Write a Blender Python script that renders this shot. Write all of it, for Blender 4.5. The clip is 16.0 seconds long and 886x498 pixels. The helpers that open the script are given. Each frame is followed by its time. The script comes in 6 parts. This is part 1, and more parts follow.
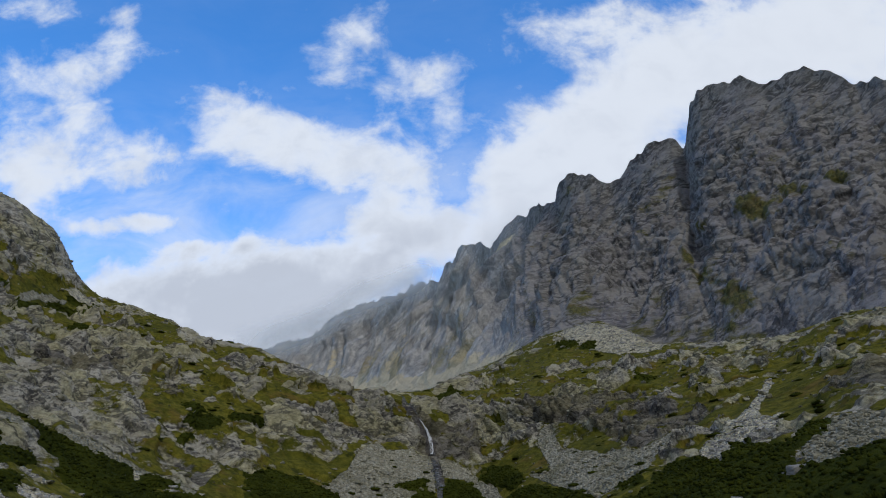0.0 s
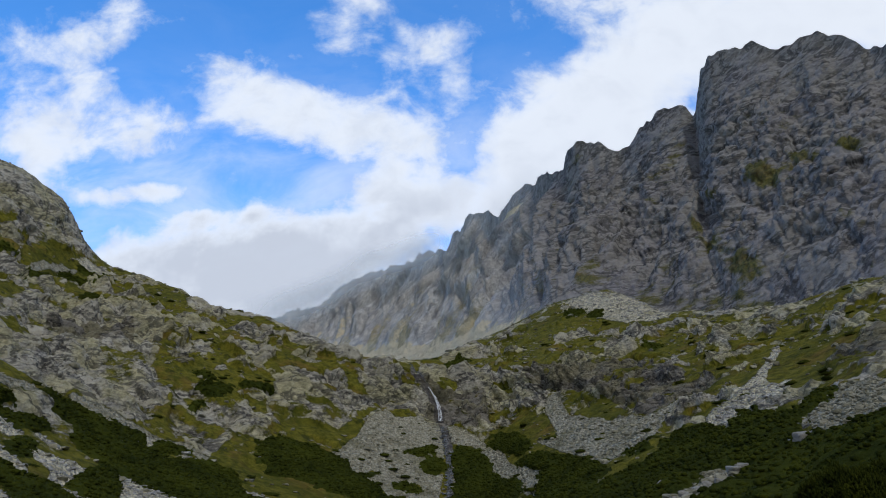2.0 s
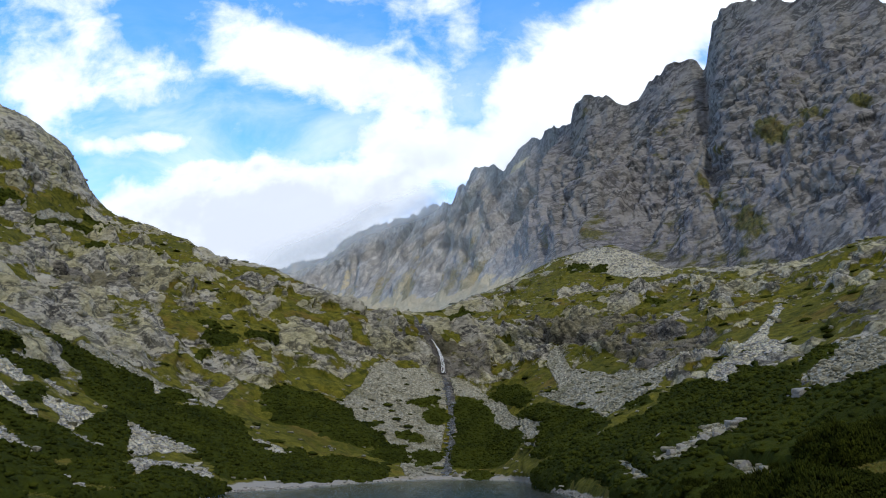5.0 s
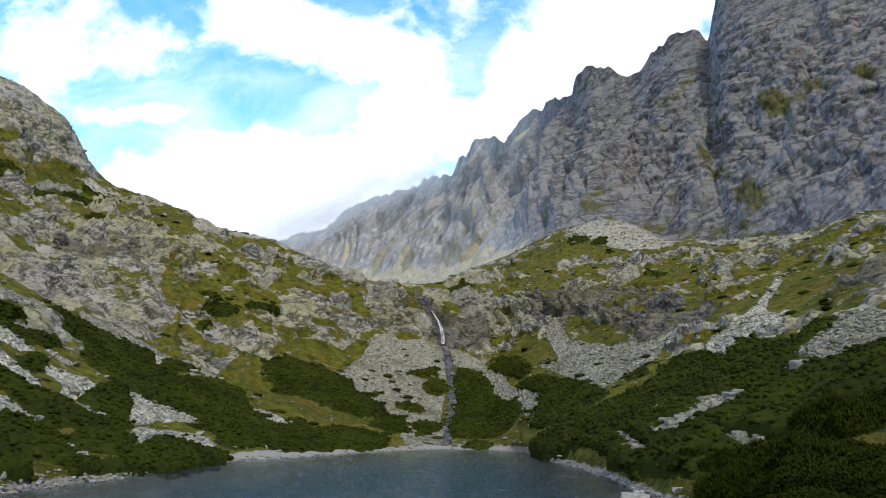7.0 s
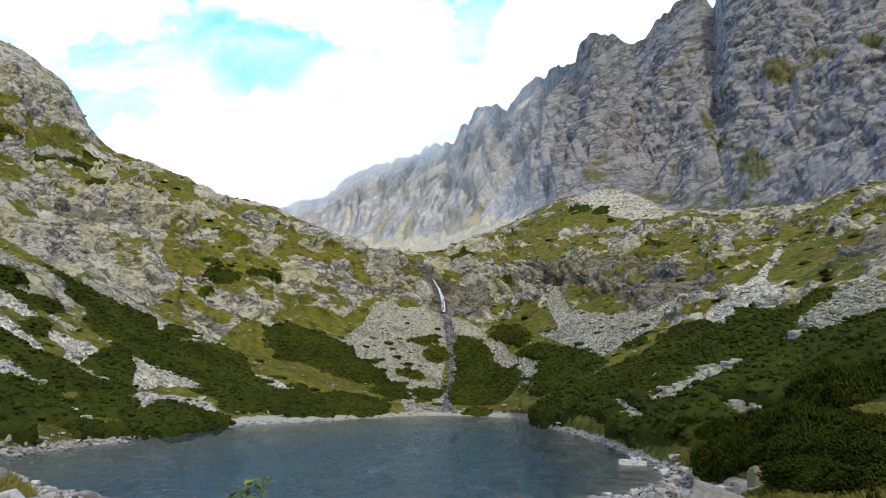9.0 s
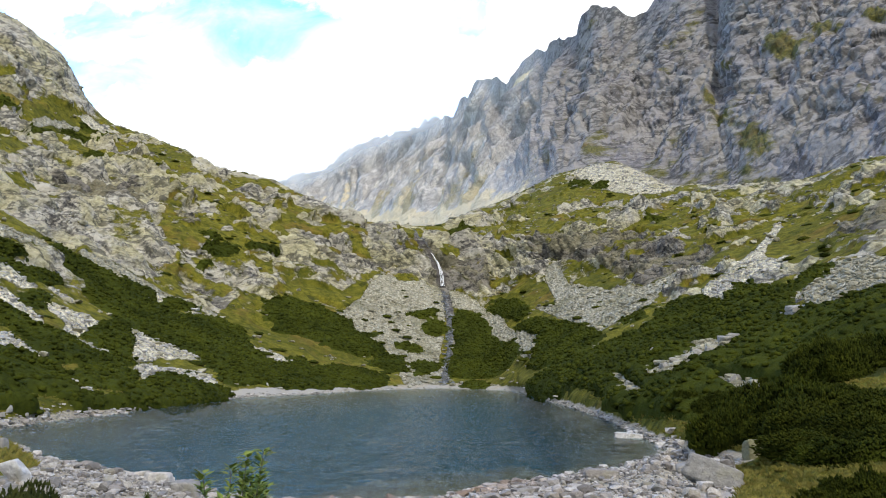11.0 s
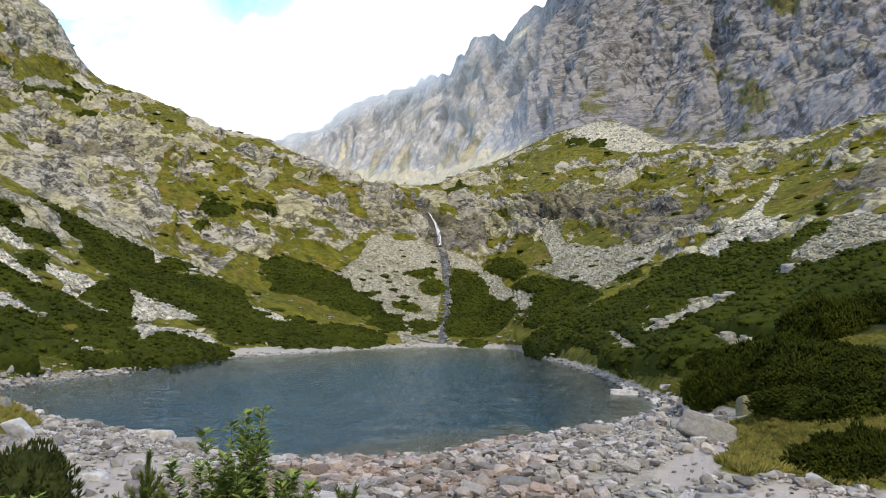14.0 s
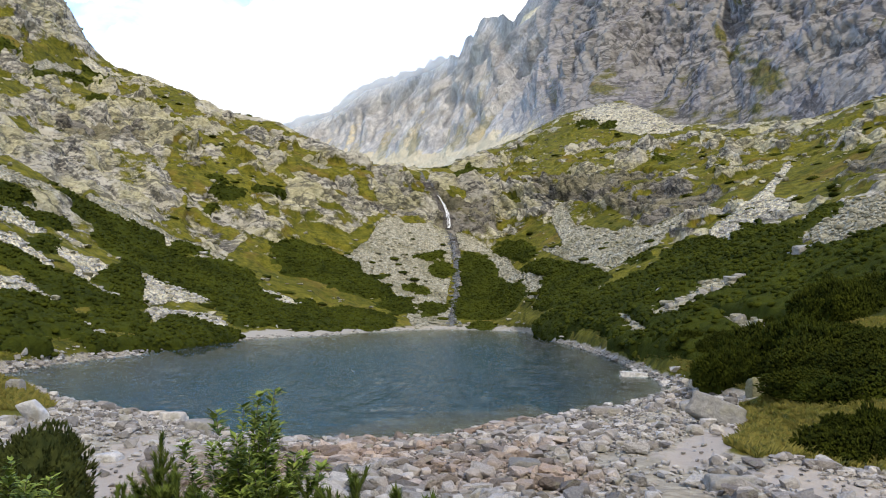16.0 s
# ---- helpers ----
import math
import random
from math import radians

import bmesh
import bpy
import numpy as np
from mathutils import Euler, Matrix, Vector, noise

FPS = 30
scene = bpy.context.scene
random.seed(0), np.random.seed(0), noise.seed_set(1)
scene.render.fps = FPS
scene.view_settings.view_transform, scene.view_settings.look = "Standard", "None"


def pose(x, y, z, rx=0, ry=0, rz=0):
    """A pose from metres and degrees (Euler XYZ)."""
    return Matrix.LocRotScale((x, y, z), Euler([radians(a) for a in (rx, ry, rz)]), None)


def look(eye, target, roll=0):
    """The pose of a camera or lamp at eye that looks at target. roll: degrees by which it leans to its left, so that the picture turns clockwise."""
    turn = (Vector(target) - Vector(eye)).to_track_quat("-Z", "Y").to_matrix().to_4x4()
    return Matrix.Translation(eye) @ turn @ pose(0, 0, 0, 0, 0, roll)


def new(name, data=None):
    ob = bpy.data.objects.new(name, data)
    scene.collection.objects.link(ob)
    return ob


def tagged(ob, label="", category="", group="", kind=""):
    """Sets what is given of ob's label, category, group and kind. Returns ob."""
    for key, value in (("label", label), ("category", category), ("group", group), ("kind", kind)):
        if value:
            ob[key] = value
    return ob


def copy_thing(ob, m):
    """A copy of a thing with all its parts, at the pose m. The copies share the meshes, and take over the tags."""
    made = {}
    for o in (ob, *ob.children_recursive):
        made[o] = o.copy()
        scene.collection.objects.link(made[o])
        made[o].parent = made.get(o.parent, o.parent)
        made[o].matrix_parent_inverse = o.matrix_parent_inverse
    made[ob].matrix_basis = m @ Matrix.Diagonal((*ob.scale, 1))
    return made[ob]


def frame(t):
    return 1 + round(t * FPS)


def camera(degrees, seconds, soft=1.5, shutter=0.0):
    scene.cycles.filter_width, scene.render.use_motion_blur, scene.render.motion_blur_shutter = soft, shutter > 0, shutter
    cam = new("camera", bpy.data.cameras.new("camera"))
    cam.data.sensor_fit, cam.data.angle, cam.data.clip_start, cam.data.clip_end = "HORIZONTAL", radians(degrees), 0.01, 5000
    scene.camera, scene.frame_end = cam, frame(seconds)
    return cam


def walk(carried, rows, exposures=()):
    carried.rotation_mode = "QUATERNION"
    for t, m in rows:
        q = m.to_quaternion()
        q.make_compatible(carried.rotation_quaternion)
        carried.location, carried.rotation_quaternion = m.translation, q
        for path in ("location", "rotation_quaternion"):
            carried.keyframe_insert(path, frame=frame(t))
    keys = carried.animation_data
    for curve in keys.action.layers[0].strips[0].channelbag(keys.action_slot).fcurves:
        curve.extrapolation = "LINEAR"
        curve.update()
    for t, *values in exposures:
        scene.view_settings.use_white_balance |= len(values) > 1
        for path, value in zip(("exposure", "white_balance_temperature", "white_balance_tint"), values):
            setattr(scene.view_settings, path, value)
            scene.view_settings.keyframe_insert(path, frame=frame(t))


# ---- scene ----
# A hand-held camera beside the outlet of a mountain lake, tilting down from the ridge to the shore
cam = camera(60.8, 16.0, soft=1.1)
EYE = 2.8
ROWS = [
    (0, -0.71, 21.53, 1.19),
    (0.5, -0.50, 20.93, 1.24),
    (1, -0.39, 20.34, 1.09),
    (1.5, -0.21, 19.80, 1.14),
    (2, -0.10, 19.18, 1.12),
    (2.5, -0.00, 18.66, 1.04),
    (3, -0.01, 18.08, 0.89),
    (3.5, -0.06, 17.52, 0.63),
    (4, 0.01, 16.83, 0.40),
    (6.5, 0.04, 14.11, 0.28),
    (7, -0.00, 13.52, 0.20),
    (7.5, 0.03, 12.94, 0.31),
    (8, -0.05, 12.38, 0.08),
    (8.5, -0.07, 11.81, -0.22),
    (9, 0.00, 11.11, -0.20),
    (11.5, -0.20, 8.68, -0.51),
    (12, -0.27, 8.14, -0.58),
    (12.5, -0.32, 7.54, -0.58),
    (13, -0.34, 7.05, -0.50),
    (13.5, -0.30, 6.62, -0.24),
    (14, -0.31, 6.07, -0.20),
    (14.5, -0.40, 5.68, -0.38),
    (15, -0.38, 5.36, -0.28),
    (15.5, -0.05, 5.05, -0.09),
    (16, 0.41, 4.75, -0.13),
]
walk(cam, [(t, pose(0, 0, EYE, 90 + pitch, roll, yaw)) for t, yaw, pitch, roll in ROWS],
     exposures=[(0, -0.92, 5850, 10), (4, -0.48, 5850, 10), (7, 0.06, 6000, 10), (9, 0.44, 6100, 10), (12.5, 0.71, 6300, 11), (16, 0.69, 6420, 12)])

# ---- daylight: broken cloud, the sun behind it high to the east ----
SUN_AZIMUTH, SUN_HEIGHT = 158.0, 46.0      # degrees clockwise from the valley's axis, degrees above the horizon
sun = new("sun", bpy.data.lights.new("sun", "SUN"))
sun.data.energy, sun.data.angle, sun.data.color = 1.95, radians(3), (1.0, 0.90, 0.74)
a, e = radians(SUN_AZIMUTH), radians(SUN_HEIGHT)
sun.matrix_world = look((300 * math.sin(a) * math.cos(e), 300 * math.cos(a) * math.cos(e), 300 * math.sin(e)), (0, 0, 0))


class Nodes:
    """Short calls for building a node tree."""

    def __init__(self, tree):
        self.tree = tree
        tree.nodes.clear()

    def put(self, kind, **sets):
        n = self.tree.nodes.new(kind)
        for k, v in sets.items():
            if k == "op":
                n.operation = v
            elif k == "blend":
                n.blend_type = v
            elif k == "data":
                n.data_type = v
        return n

    def join(self, a, b):
        self.tree.links.new(a, b)

    def value(self, socket, v):
        if isinstance(v, bpy.types.NodeSocket):
            self.join(v, socket)
        else:
            socket.default_value = v

    def math(self, op, a, b=0.0, clamp=False):
        n = self.put("ShaderNodeMath", op=op)
        n.use_clamp = clamp
        self.value(n.inputs[0], a)
        self.value(n.inputs[1], b)
        return n.outputs[0]

    def mix(self, f, a, b, blend="MIX"):
        n = self.put("ShaderNodeMix", data="RGBA", blend=blend)
        self.value(n.inputs[0], f)
        self.value(n.inputs[6], (*a, 1) if isinstance(a, tuple) else a)
        self.value(n.inputs[7], (*b, 1) if isinstance(b, tuple) else b)
        return n.outputs[2]

    def span(self, v, lo, hi, a=0.0, b=1.0):
        n = self.put("ShaderNodeMapRange")
        n.interpolation_type = "SMOOTHSTEP"
        self.value(n.inputs[0], v)
        for i, x in ((1, lo), (2, hi), (3, a), (4, b)):
            n.inputs[i].default_value = x
        return n.outputs[0]

    def scaled(self, vec, scale, turn=(0, 0, 0)):
        n = self.put("ShaderNodeMapping")
        self.join(vec, n.inputs[0])
        n.inputs["Rotation"].default_value = [radians(t) for t in turn]
        n.inputs["Scale"].default_value = scale
        return n.outputs[0]

    def noise(self, vec, scale, detail=4.0, rough=0.55, warp=0.0):
        n = self.put("ShaderNodeTexNoise")
        self.join(vec, n.inputs["Vector"])
        n.inputs["Scale"].default_value, n.inputs["Detail"].default_value = scale, detail
        n.inputs["Roughness"].default_value, n.inputs["Distortion"].default_value = rough, warp
        return n.outputs[0]

    def ridged(self, vec, scale, detail=6.0, rough=0.6, warp=0.3):
        """Ridged noise, about 0 to 1, sharp along its crests."""
        v = self.math("ABSOLUTE", self.math("SUBTRACT", self.noise(vec, scale, detail, rough, warp), 0.5))
        return self.math("SUBTRACT", 1.0, self.math("MULTIPLY", v, 4.0, True))

    def cracks(self, vec, scale, feature="DISTANCE_TO_EDGE"):
        n = self.put("ShaderNodeTexVoronoi")
        n.feature = feature
        self.join(vec, n.inputs["Vector"])
        n.inputs["Scale"].default_value = scale
        return n.outputs[0]

    def attribute(self, name):
        n = self.put("ShaderNodeAttribute")
        n.attribute_name = name
        return n.outputs["Fac"]


world = bpy.data.worlds.new("sky")
scene.world = world
world.use_nodes = True
w = Nodes(world.node_tree)
sky = w.put("ShaderNodeTexSky")
sky.sky_type, sky.sun_disc = "NISHITA", False
sky.sun_elevation, sky.sun_rotation = radians(SUN_HEIGHT), radians(SUN_AZIMUTH)
sky.altitude, sky.dust_density, sky.ozone_density = 1700, 0.4, 1.5
way = w.put("ShaderNodeTexCoord").outputs["Generated"]
xyz = w.put("ShaderNodeSeparateXYZ")
w.join(way, xyz.inputs[0])
ahead = w.math("MAXIMUM", xyz.outputs[1], 0.08)
px, pz = w.math("DIVIDE", xyz.outputs[0], ahead), w.math("DIVIDE", xyz.outputs[2], ahead)
flat = w.put("ShaderNodeCombineXYZ")
w.join(px, flat.inputs[0])
w.join(pz, flat.inputs[1])
# each cloud: middle (across, up, per unit ahead), half its width and height, thickness
HIGH_CLOUDS = [(-0.308, 0.61, 0.094, 0.071, 1), (-0.203, 0.574, 0.102, 0.069, 1.1), (-0.101, 0.539, 0.109, 0.063, 1.1), (-0.017, 0.514, 0.05, 0.047, 0.9), (-0.105, 0.773, 0.081, 0.05, 0.9), (-0.139, 0.693, 0.044, 0.053, 0.6), (-0.033, 0.687, 0.097, 0.058, 0.9), (0.036, 0.614, 0.052, 0.061, 0.6), (-0.612, 0.696, 0.079, 0.063, 0.7), (-0.524, 0.633, 0.06, 0.093, 0.75), (-0.573, 0.519, 0.091, 0.057, 1), (-0.43, 0.525, 0.071, 0.067, 0.9), (-0.476, 0.725, 0.124, 0.048, 0.35), (-0.63, 0.605, 0.059, 0.06, 0.5), (-0.364, 0.34, 0.172, 0.072, 1.7), (-0.161, 0.353, 0.142, 0.077, 1.7), (-0.042, 0.428, 0.089, 0.072, 1.5), (-0.4, 0.445, 0.049, 0.022, 0.8), (-0.339, 0.403, 0.048, 0.017, 0.7)]
LOW_CLOUDS = [(0.10, 0.40, 0.10, 0.07, 1.3), (-0.22, 0.27, 0.20, 0.06, 1.7), (-0.259, 0.406, 0.024, 0.019, 0.9), (-0.487, 0.434, 0.056, 0.022, 0.7), (-0.587, 0.455, 0.057, 0.036, 0.9), (0.140, 0.500, 0.060, 0.070, 1.4), (0.205, 0.562, 0.094, 0.079, 1.4), (0.306, 0.63, 0.114, 0.083, 1.4), (0.451, 0.716, 0.171, 0.099, 1.5), (0.659, 0.762, 0.202, 0.149, 1.8), (0.175, 0.758, 0.072, 0.067, 0.6), (0.295, 0.778, 0.091, 0.068, 0.8), (0.159, 0.653, 0.053, 0.062, 0.35), (0.281, 0.476, 0.208, 0.114, 1.6), (-0.606, 0.819, 0.109, 0.04, 0.5), (-0.481, 0.801, 0.045, 0.045, 0.5), (-0.272, 0.468, 0.098, 0.037, 0.3), (-0.108, 0.958, 0.248, 0.087, 0.6), (-0.539, 1.063, 0.253, 0.119, 0.6), (0.433, 0.987, 0.292, 0.116, 1)]
cover = 0.0
HAZE_WEST = -0.38        # thicker cloud to the west of this
for x, z, dx, dz, thick in HIGH_CLOUDS + LOW_CLOUDS:
    u = w.math("POWER", w.math("MULTIPLY", w.math("SUBTRACT", px, x), 1 / dx), 2.0)
    v = w.math("POWER", w.math("MULTIPLY", w.math("SUBTRACT", pz, z), 1 / dz), 2.0)
    soft = w.math("MULTIPLY", w.math("EXPONENT", w.math("MULTIPLY", w.math("ADD", u, v), -1.4)), thick * (1.3 if x < HAZE_WEST else 1.0))
    cover = w.math("ADD", cover, soft)
billow = w.noise(w.scaled(flat.outputs[0], (1, 1.25, 1)), 9.0, 9.0, 0.6, 0.35)
wisp = w.noise(flat.outputs[0], 26.0, 5.0, 0.6, 0.3)
field = w.math("ADD", w.math("SUBTRACT", cover, 0.64), w.math("MULTIPLY", w.math("SUBTRACT", billow, 0.5), 2.3))
field = w.math("ADD", field, w.math("MULTIPLY", w.math("SUBTRACT", wisp, 0.5), 0.9))
front = w.span(xyz.outputs[1], 0.1, 0.35)
around = w.math("ADD", w.math("MULTIPLY", w.noise(way, 2.2, 6.0), 1.8), -0.4)
field = w.math("ADD", w.math("MULTIPLY", field, front), w.math("MULTIPLY", around, w.math("SUBTRACT", 1.0, front)))
dense = w.span(field, -0.38, 0.5)
core = w.span(field, 0.4, 1.3)
glow = w.span(xyz.outputs[0], -0.1, 0.6)
core = w.math("MULTIPLY", core, w.span(pz, 0.38, 0.50, 1.0, 0.12))
white = w.mix(core, (1.48, 1.50, 1.53), (1.04, 1.07, 1.14))
white = w.mix(w.span(w.noise(w.scaled(flat.outputs[0], (1, 1.3, 1)), 14.0, 7.0, 0.62, 0.4), 0.42, 0.70, 0.0, 0.42), white, (1.08, 1.12, 1.20))
white = w.mix(w.math("MULTIPLY", glow, 0.8), white, (1.45, 1.45, 1.45))
blue = w.mix(1.0, sky.outputs[0], (0.18, 0.36, 0.49), "MULTIPLY")
white = w.mix(front, (0.58, 0.55, 0.51), white)         # greyer cloud overhead and behind
veiled = w.math("MAXIMUM", w.math("MULTIPLY", dense, w.span(field, -0.3, 0.9, 0.72, 1.0)), w.math("MULTIPLY", w.span(pz, 0.42, 0.70, 0.62, 0.04), w.span(w.noise(w.scaled(flat.outputs[0], (1, 1.8, 1)), 5.0, 6.0, 0.6, 0.5), 0.3, 0.7, 0.1, 1.0)))
final = w.mix(veiled, blue, white)
shine = w.put("ShaderNodeBackground")
w.join(final, shine.inputs[0])
w.join(shine.outputs[0], w.put("ShaderNodeOutputWorld").inputs[0])


# ---- materials ----
def material(name):
    m = bpy.data.materials.new(name)
    m.use_nodes = True
    n = Nodes(m.node_tree)
    return m, n, n.put("ShaderNodeTexCoord").outputs["Object"]


def finish(n, colour, rough, height=None, strength=0.5, distance=0.1, gloss=0.3):
    b = n.put("ShaderNodeBsdfPrincipled")
    n.value(b.inputs["Base Color"], (*colour, 1) if isinstance(colour, tuple) else colour)
    n.value(b.inputs["Roughness"], rough)
    b.inputs["Specular IOR Level"].default_value = gloss
    if height is not None:
        bump = n.put("ShaderNodeBump")
        bump.inputs["Strength"].default_value, bump.inputs["Distance"].default_value = strength, distance
        n.join(height, bump.inputs["Height"])
        n.join(bump.outputs[0], b.inputs["Normal"])
    n.join(b.outputs[0], n.put("ShaderNodeOutputMaterial").inputs[0])
    return b


def facet_relief(n, vec, scale):
    """Planes with their own tilt, cell by cell, and each cell's own value."""
    cell = n.put("ShaderNodeTexVoronoi")
    cell.inputs["Scale"].default_value = scale
    n.join(vec, cell.inputs["Vector"])
    off = n.put("ShaderNodeVectorMath", op="SUBTRACT")
    n.join(vec, off.inputs[0])
    n.join(cell.outputs["Position"], off.inputs[1])
    tilt_of = n.put("ShaderNodeVectorMath", op="SUBTRACT")
    n.join(cell.outputs["Color"], tilt_of.inputs[0])
    tilt_of.inputs[1].default_value = (0.5, 0.5, 0.5)
    dot = n.put("ShaderNodeVectorMath", op="DOT_PRODUCT")
    n.join(off.outputs[0], dot.inputs[0])
    n.join(tilt_of.outputs[0], dot.inputs[1])
    hue = n.put("ShaderNodeSeparateColor")
    n.join(cell.outputs["Color"], hue.inputs[0])
    return dot.outputs["Value"], hue.outputs[1]


def granite(n, at, size, lichen, dark, light):
    """Colour and relief (metres) of weathered granite; size: metres of its main blocks."""
    k = 1.0 / size
    slant = n.scaled(at, (0.55, 0.8, 1.15), (0, 28, 15))            # blocks drawn out along the dip
    shift = n.put("ShaderNodeTexNoise")
    n.join(at, shift.inputs["Vector"])
    shift.inputs["Scale"].default_value, shift.inputs["Detail"].default_value = 0.8 * k, 5
    push = n.put("ShaderNodeVectorMath", op="SCALE")
    n.join(shift.outputs[1], push.inputs[0])
    push.inputs["Scale"].default_value = 1.6 * size
    warped = n.put("ShaderNodeVectorMath", op="ADD")
    n.join(slant, warped.inputs[0])
    n.join(push.outputs[0], warped.inputs[1])
    big, tone = facet_relief(n, warped.outputs[0], 0.8 * k)
    little, tone2 = facet_relief(n, warped.outputs[0], 2.8 * k)
    rib = n.ridged(slant, 0.5 * k, 7, 0.62, 0.5)
    fine = n.ridged(slant, 2.1 * k, 6, 0.65, 0.4)
    patchy = n.noise(at, 0.22 * k, 5, 0.6, 0.4)
    grit = n.noise(slant, 3.0 * k, 8, 0.7, 0.3)
    split = n.math("MULTIPLY", n.span(rib, 0.80, 0.95), n.span(n.noise(at, 0.35 * k, 3), 0.36, 0.50))      # open joints, here and there
    mixed = n.math("ADD", n.math("ADD", n.math("MULTIPLY", tone, 0.22), n.math("MULTIPLY", tone2, 0.22)), n.math("ADD", n.math("MULTIPLY", grit, 0.34), n.math("MULTIPLY", fine, 0.22)))
    grey = n.mix(n.span(mixed, 0.34, 0.62), dark, light)
    grey = n.mix(n.math("MULTIPLY", n.span(patchy, 0.42, 0.57), lichen), grey, n.mix(n.span(grit, 0.3, 0.7), (0.27, 0.255, 0.15), (0.62, 0.58, 0.38)))
    grey = n.mix(n.math("MULTIPLY", n.span(n.noise(slant, 0.5 * k, 6, 0.65), 0.5, 0.66), 0.4), grey, (0.14, 0.133, 0.125))
    grey = n.mix(n.math("MULTIPLY", split, 0.7), grey, (0.05, 0.05, 0.05))
    height = n.math("ADD", n.math("ADD", n.math("MULTIPLY", big, 0.45), n.math("MULTIPLY", little, 0.6)), n.math("MULTIPLY", grit, 0.30 * size))
    height = n.math("SUBTRACT", height, n.math("MULTIPLY", n.math("ADD", rib, n.math("MULTIPLY", fine, 0.4)), 0.16 * size))
    return grey, height


def turf(n, at):
    a, b = n.noise(at, 0.11, 7, 0.65), n.noise(at, 0.7, 9, 0.75)
    green = n.mix(n.span(b, 0.3, 0.7), (0.036, 0.045, 0.005), (0.19, 0.17, 0.022))
    green = n.mix(n.math("MULTIPLY", n.span(a, 0.52, 0.66), 0.5), green, (0.165, 0.10, 0.028))
    heath = n.span(n.noise(at, 0.33, 7, 0.7), 0.55, 0.63)
    green = n.mix(n.math("MULTIPLY", n.span(n.noise(at, 0.05, 6, 0.7), 0.50, 0.62), 0.5), green, (0.052, 0.060, 0.008))
    return n.mix(n.math("MULTIPLY", heath, 0.75), green, (0.030, 0.036, 0.009)), b


def rubble(n, at, size):
    k = 1.0 / size
    stone = n.cracks(at, 1.0 * k, "F1")
    tone = n.put("ShaderNodeTexVoronoi")
    n.join(at, tone.inputs["Vector"])
    tone.inputs["Scale"].default_value = 1.0 * k
    hue = n.put("ShaderNodeSeparateColor")
    n.join(tone.outputs["Color"], hue.inputs[0])
    colour = n.mix(hue.outputs[0], (0.30, 0.285, 0.205), (0.54, 0.515, 0.40))
    colour = n.mix(n.math("MULTIPLY", n.span(n.noise(at, 0.12, 5), 0.5, 0.7), 0.6), colour, (0.17, 0.165, 0.075))
    gap = n.span(stone, 0.45, 0.75)
    return n.mix(n.math("MULTIPLY", gap, 0.38), colour, (0.10, 0.097, 0.07)), n.math("SUBTRACT", 1.0, stone)


def ground_material():
    m, n, at = material("mountain_ground")
    edge = n.math("MULTIPLY", n.math("SUBTRACT", n.noise(at, 0.45, 8, 0.72), 0.5), 1.5)
    masks = {k: n.span(n.math("ADD", n.attribute(k), edge), 0.38, 0.62) for k in ("rock", "scree", "fresh", "pine", "gravel", "stream", "dark")}
    rock, rock_h = granite(n, at, 2.2, 0.95, (0.09, 0.086, 0.080), (0.52, 0.495, 0.41))
    grass, grass_h = turf(n, at)
    loose, loose_h = rubble(n, at, 0.55)
    pebble, pebble_h = rubble(n, at, 0.12)
    pebble = n.mix(0.5, pebble, n.mix(n.span(n.noise(at, 0.16, 3), 0.46, 0.58), (0.33, 0.285, 0.235), (0.275, 0.215, 0.165)))
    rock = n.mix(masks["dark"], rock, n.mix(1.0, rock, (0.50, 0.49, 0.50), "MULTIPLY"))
    colour = n.mix(masks["rock"], grass, rock)
    colour = n.mix(masks["pine"], colour, n.mix(n.noise(at, 0.6, 5), (0.026, 0.034, 0.009), (0.055, 0.062, 0.016)))
    colour = n.mix(masks["scree"], colour, n.mix(masks["fresh"], loose, n.mix(1.0, loose, (1.55, 1.52, 1.5), "MULTIPLY")))
    colour = n.mix(masks["gravel"], colour, pebble)
    colour = n.mix(masks["stream"], colour, n.mix(0.6, rock, (0.05, 0.045, 0.05)))
    colour = n.mix(n.span(n.math("ADD", n.attribute("sand"), edge), 0.4, 0.6), colour, (0.34, 0.325, 0.285))
    colour = n.mix(n.attribute("wet"), colour, n.mix(1.0, colour, (0.80, 0.64, 0.46), "MULTIPLY"))   # algae on the stones under water
    colour = n.mix(n.span(n.math("ADD", n.attribute("sandy"), edge), 0.4, 0.6), colour, n.mix(n.noise(at, 3.0, 8, 0.75), (0.33, 0.285, 0.235), (0.50, 0.445, 0.375)))
    deep = n.attribute("bed")
    colour = n.mix(deep, colour, (0.038, 0.112, 0.142))
    height = n.math("ADD", n.math("MULTIPLY", rock_h, masks["rock"]), n.math("MULTIPLY", loose_h, masks["scree"]))
    height = n.math("ADD", height, n.math("MULTIPLY", grass_h, 0.25))
    near = n.math("MULTIPLY", n.math("MULTIPLY", pebble_h, masks["gravel"]), 0.02)
    finish(n, colour, 0.95, n.math("ADD", height, near), 1.0, 0.8, 0.06)
    return m


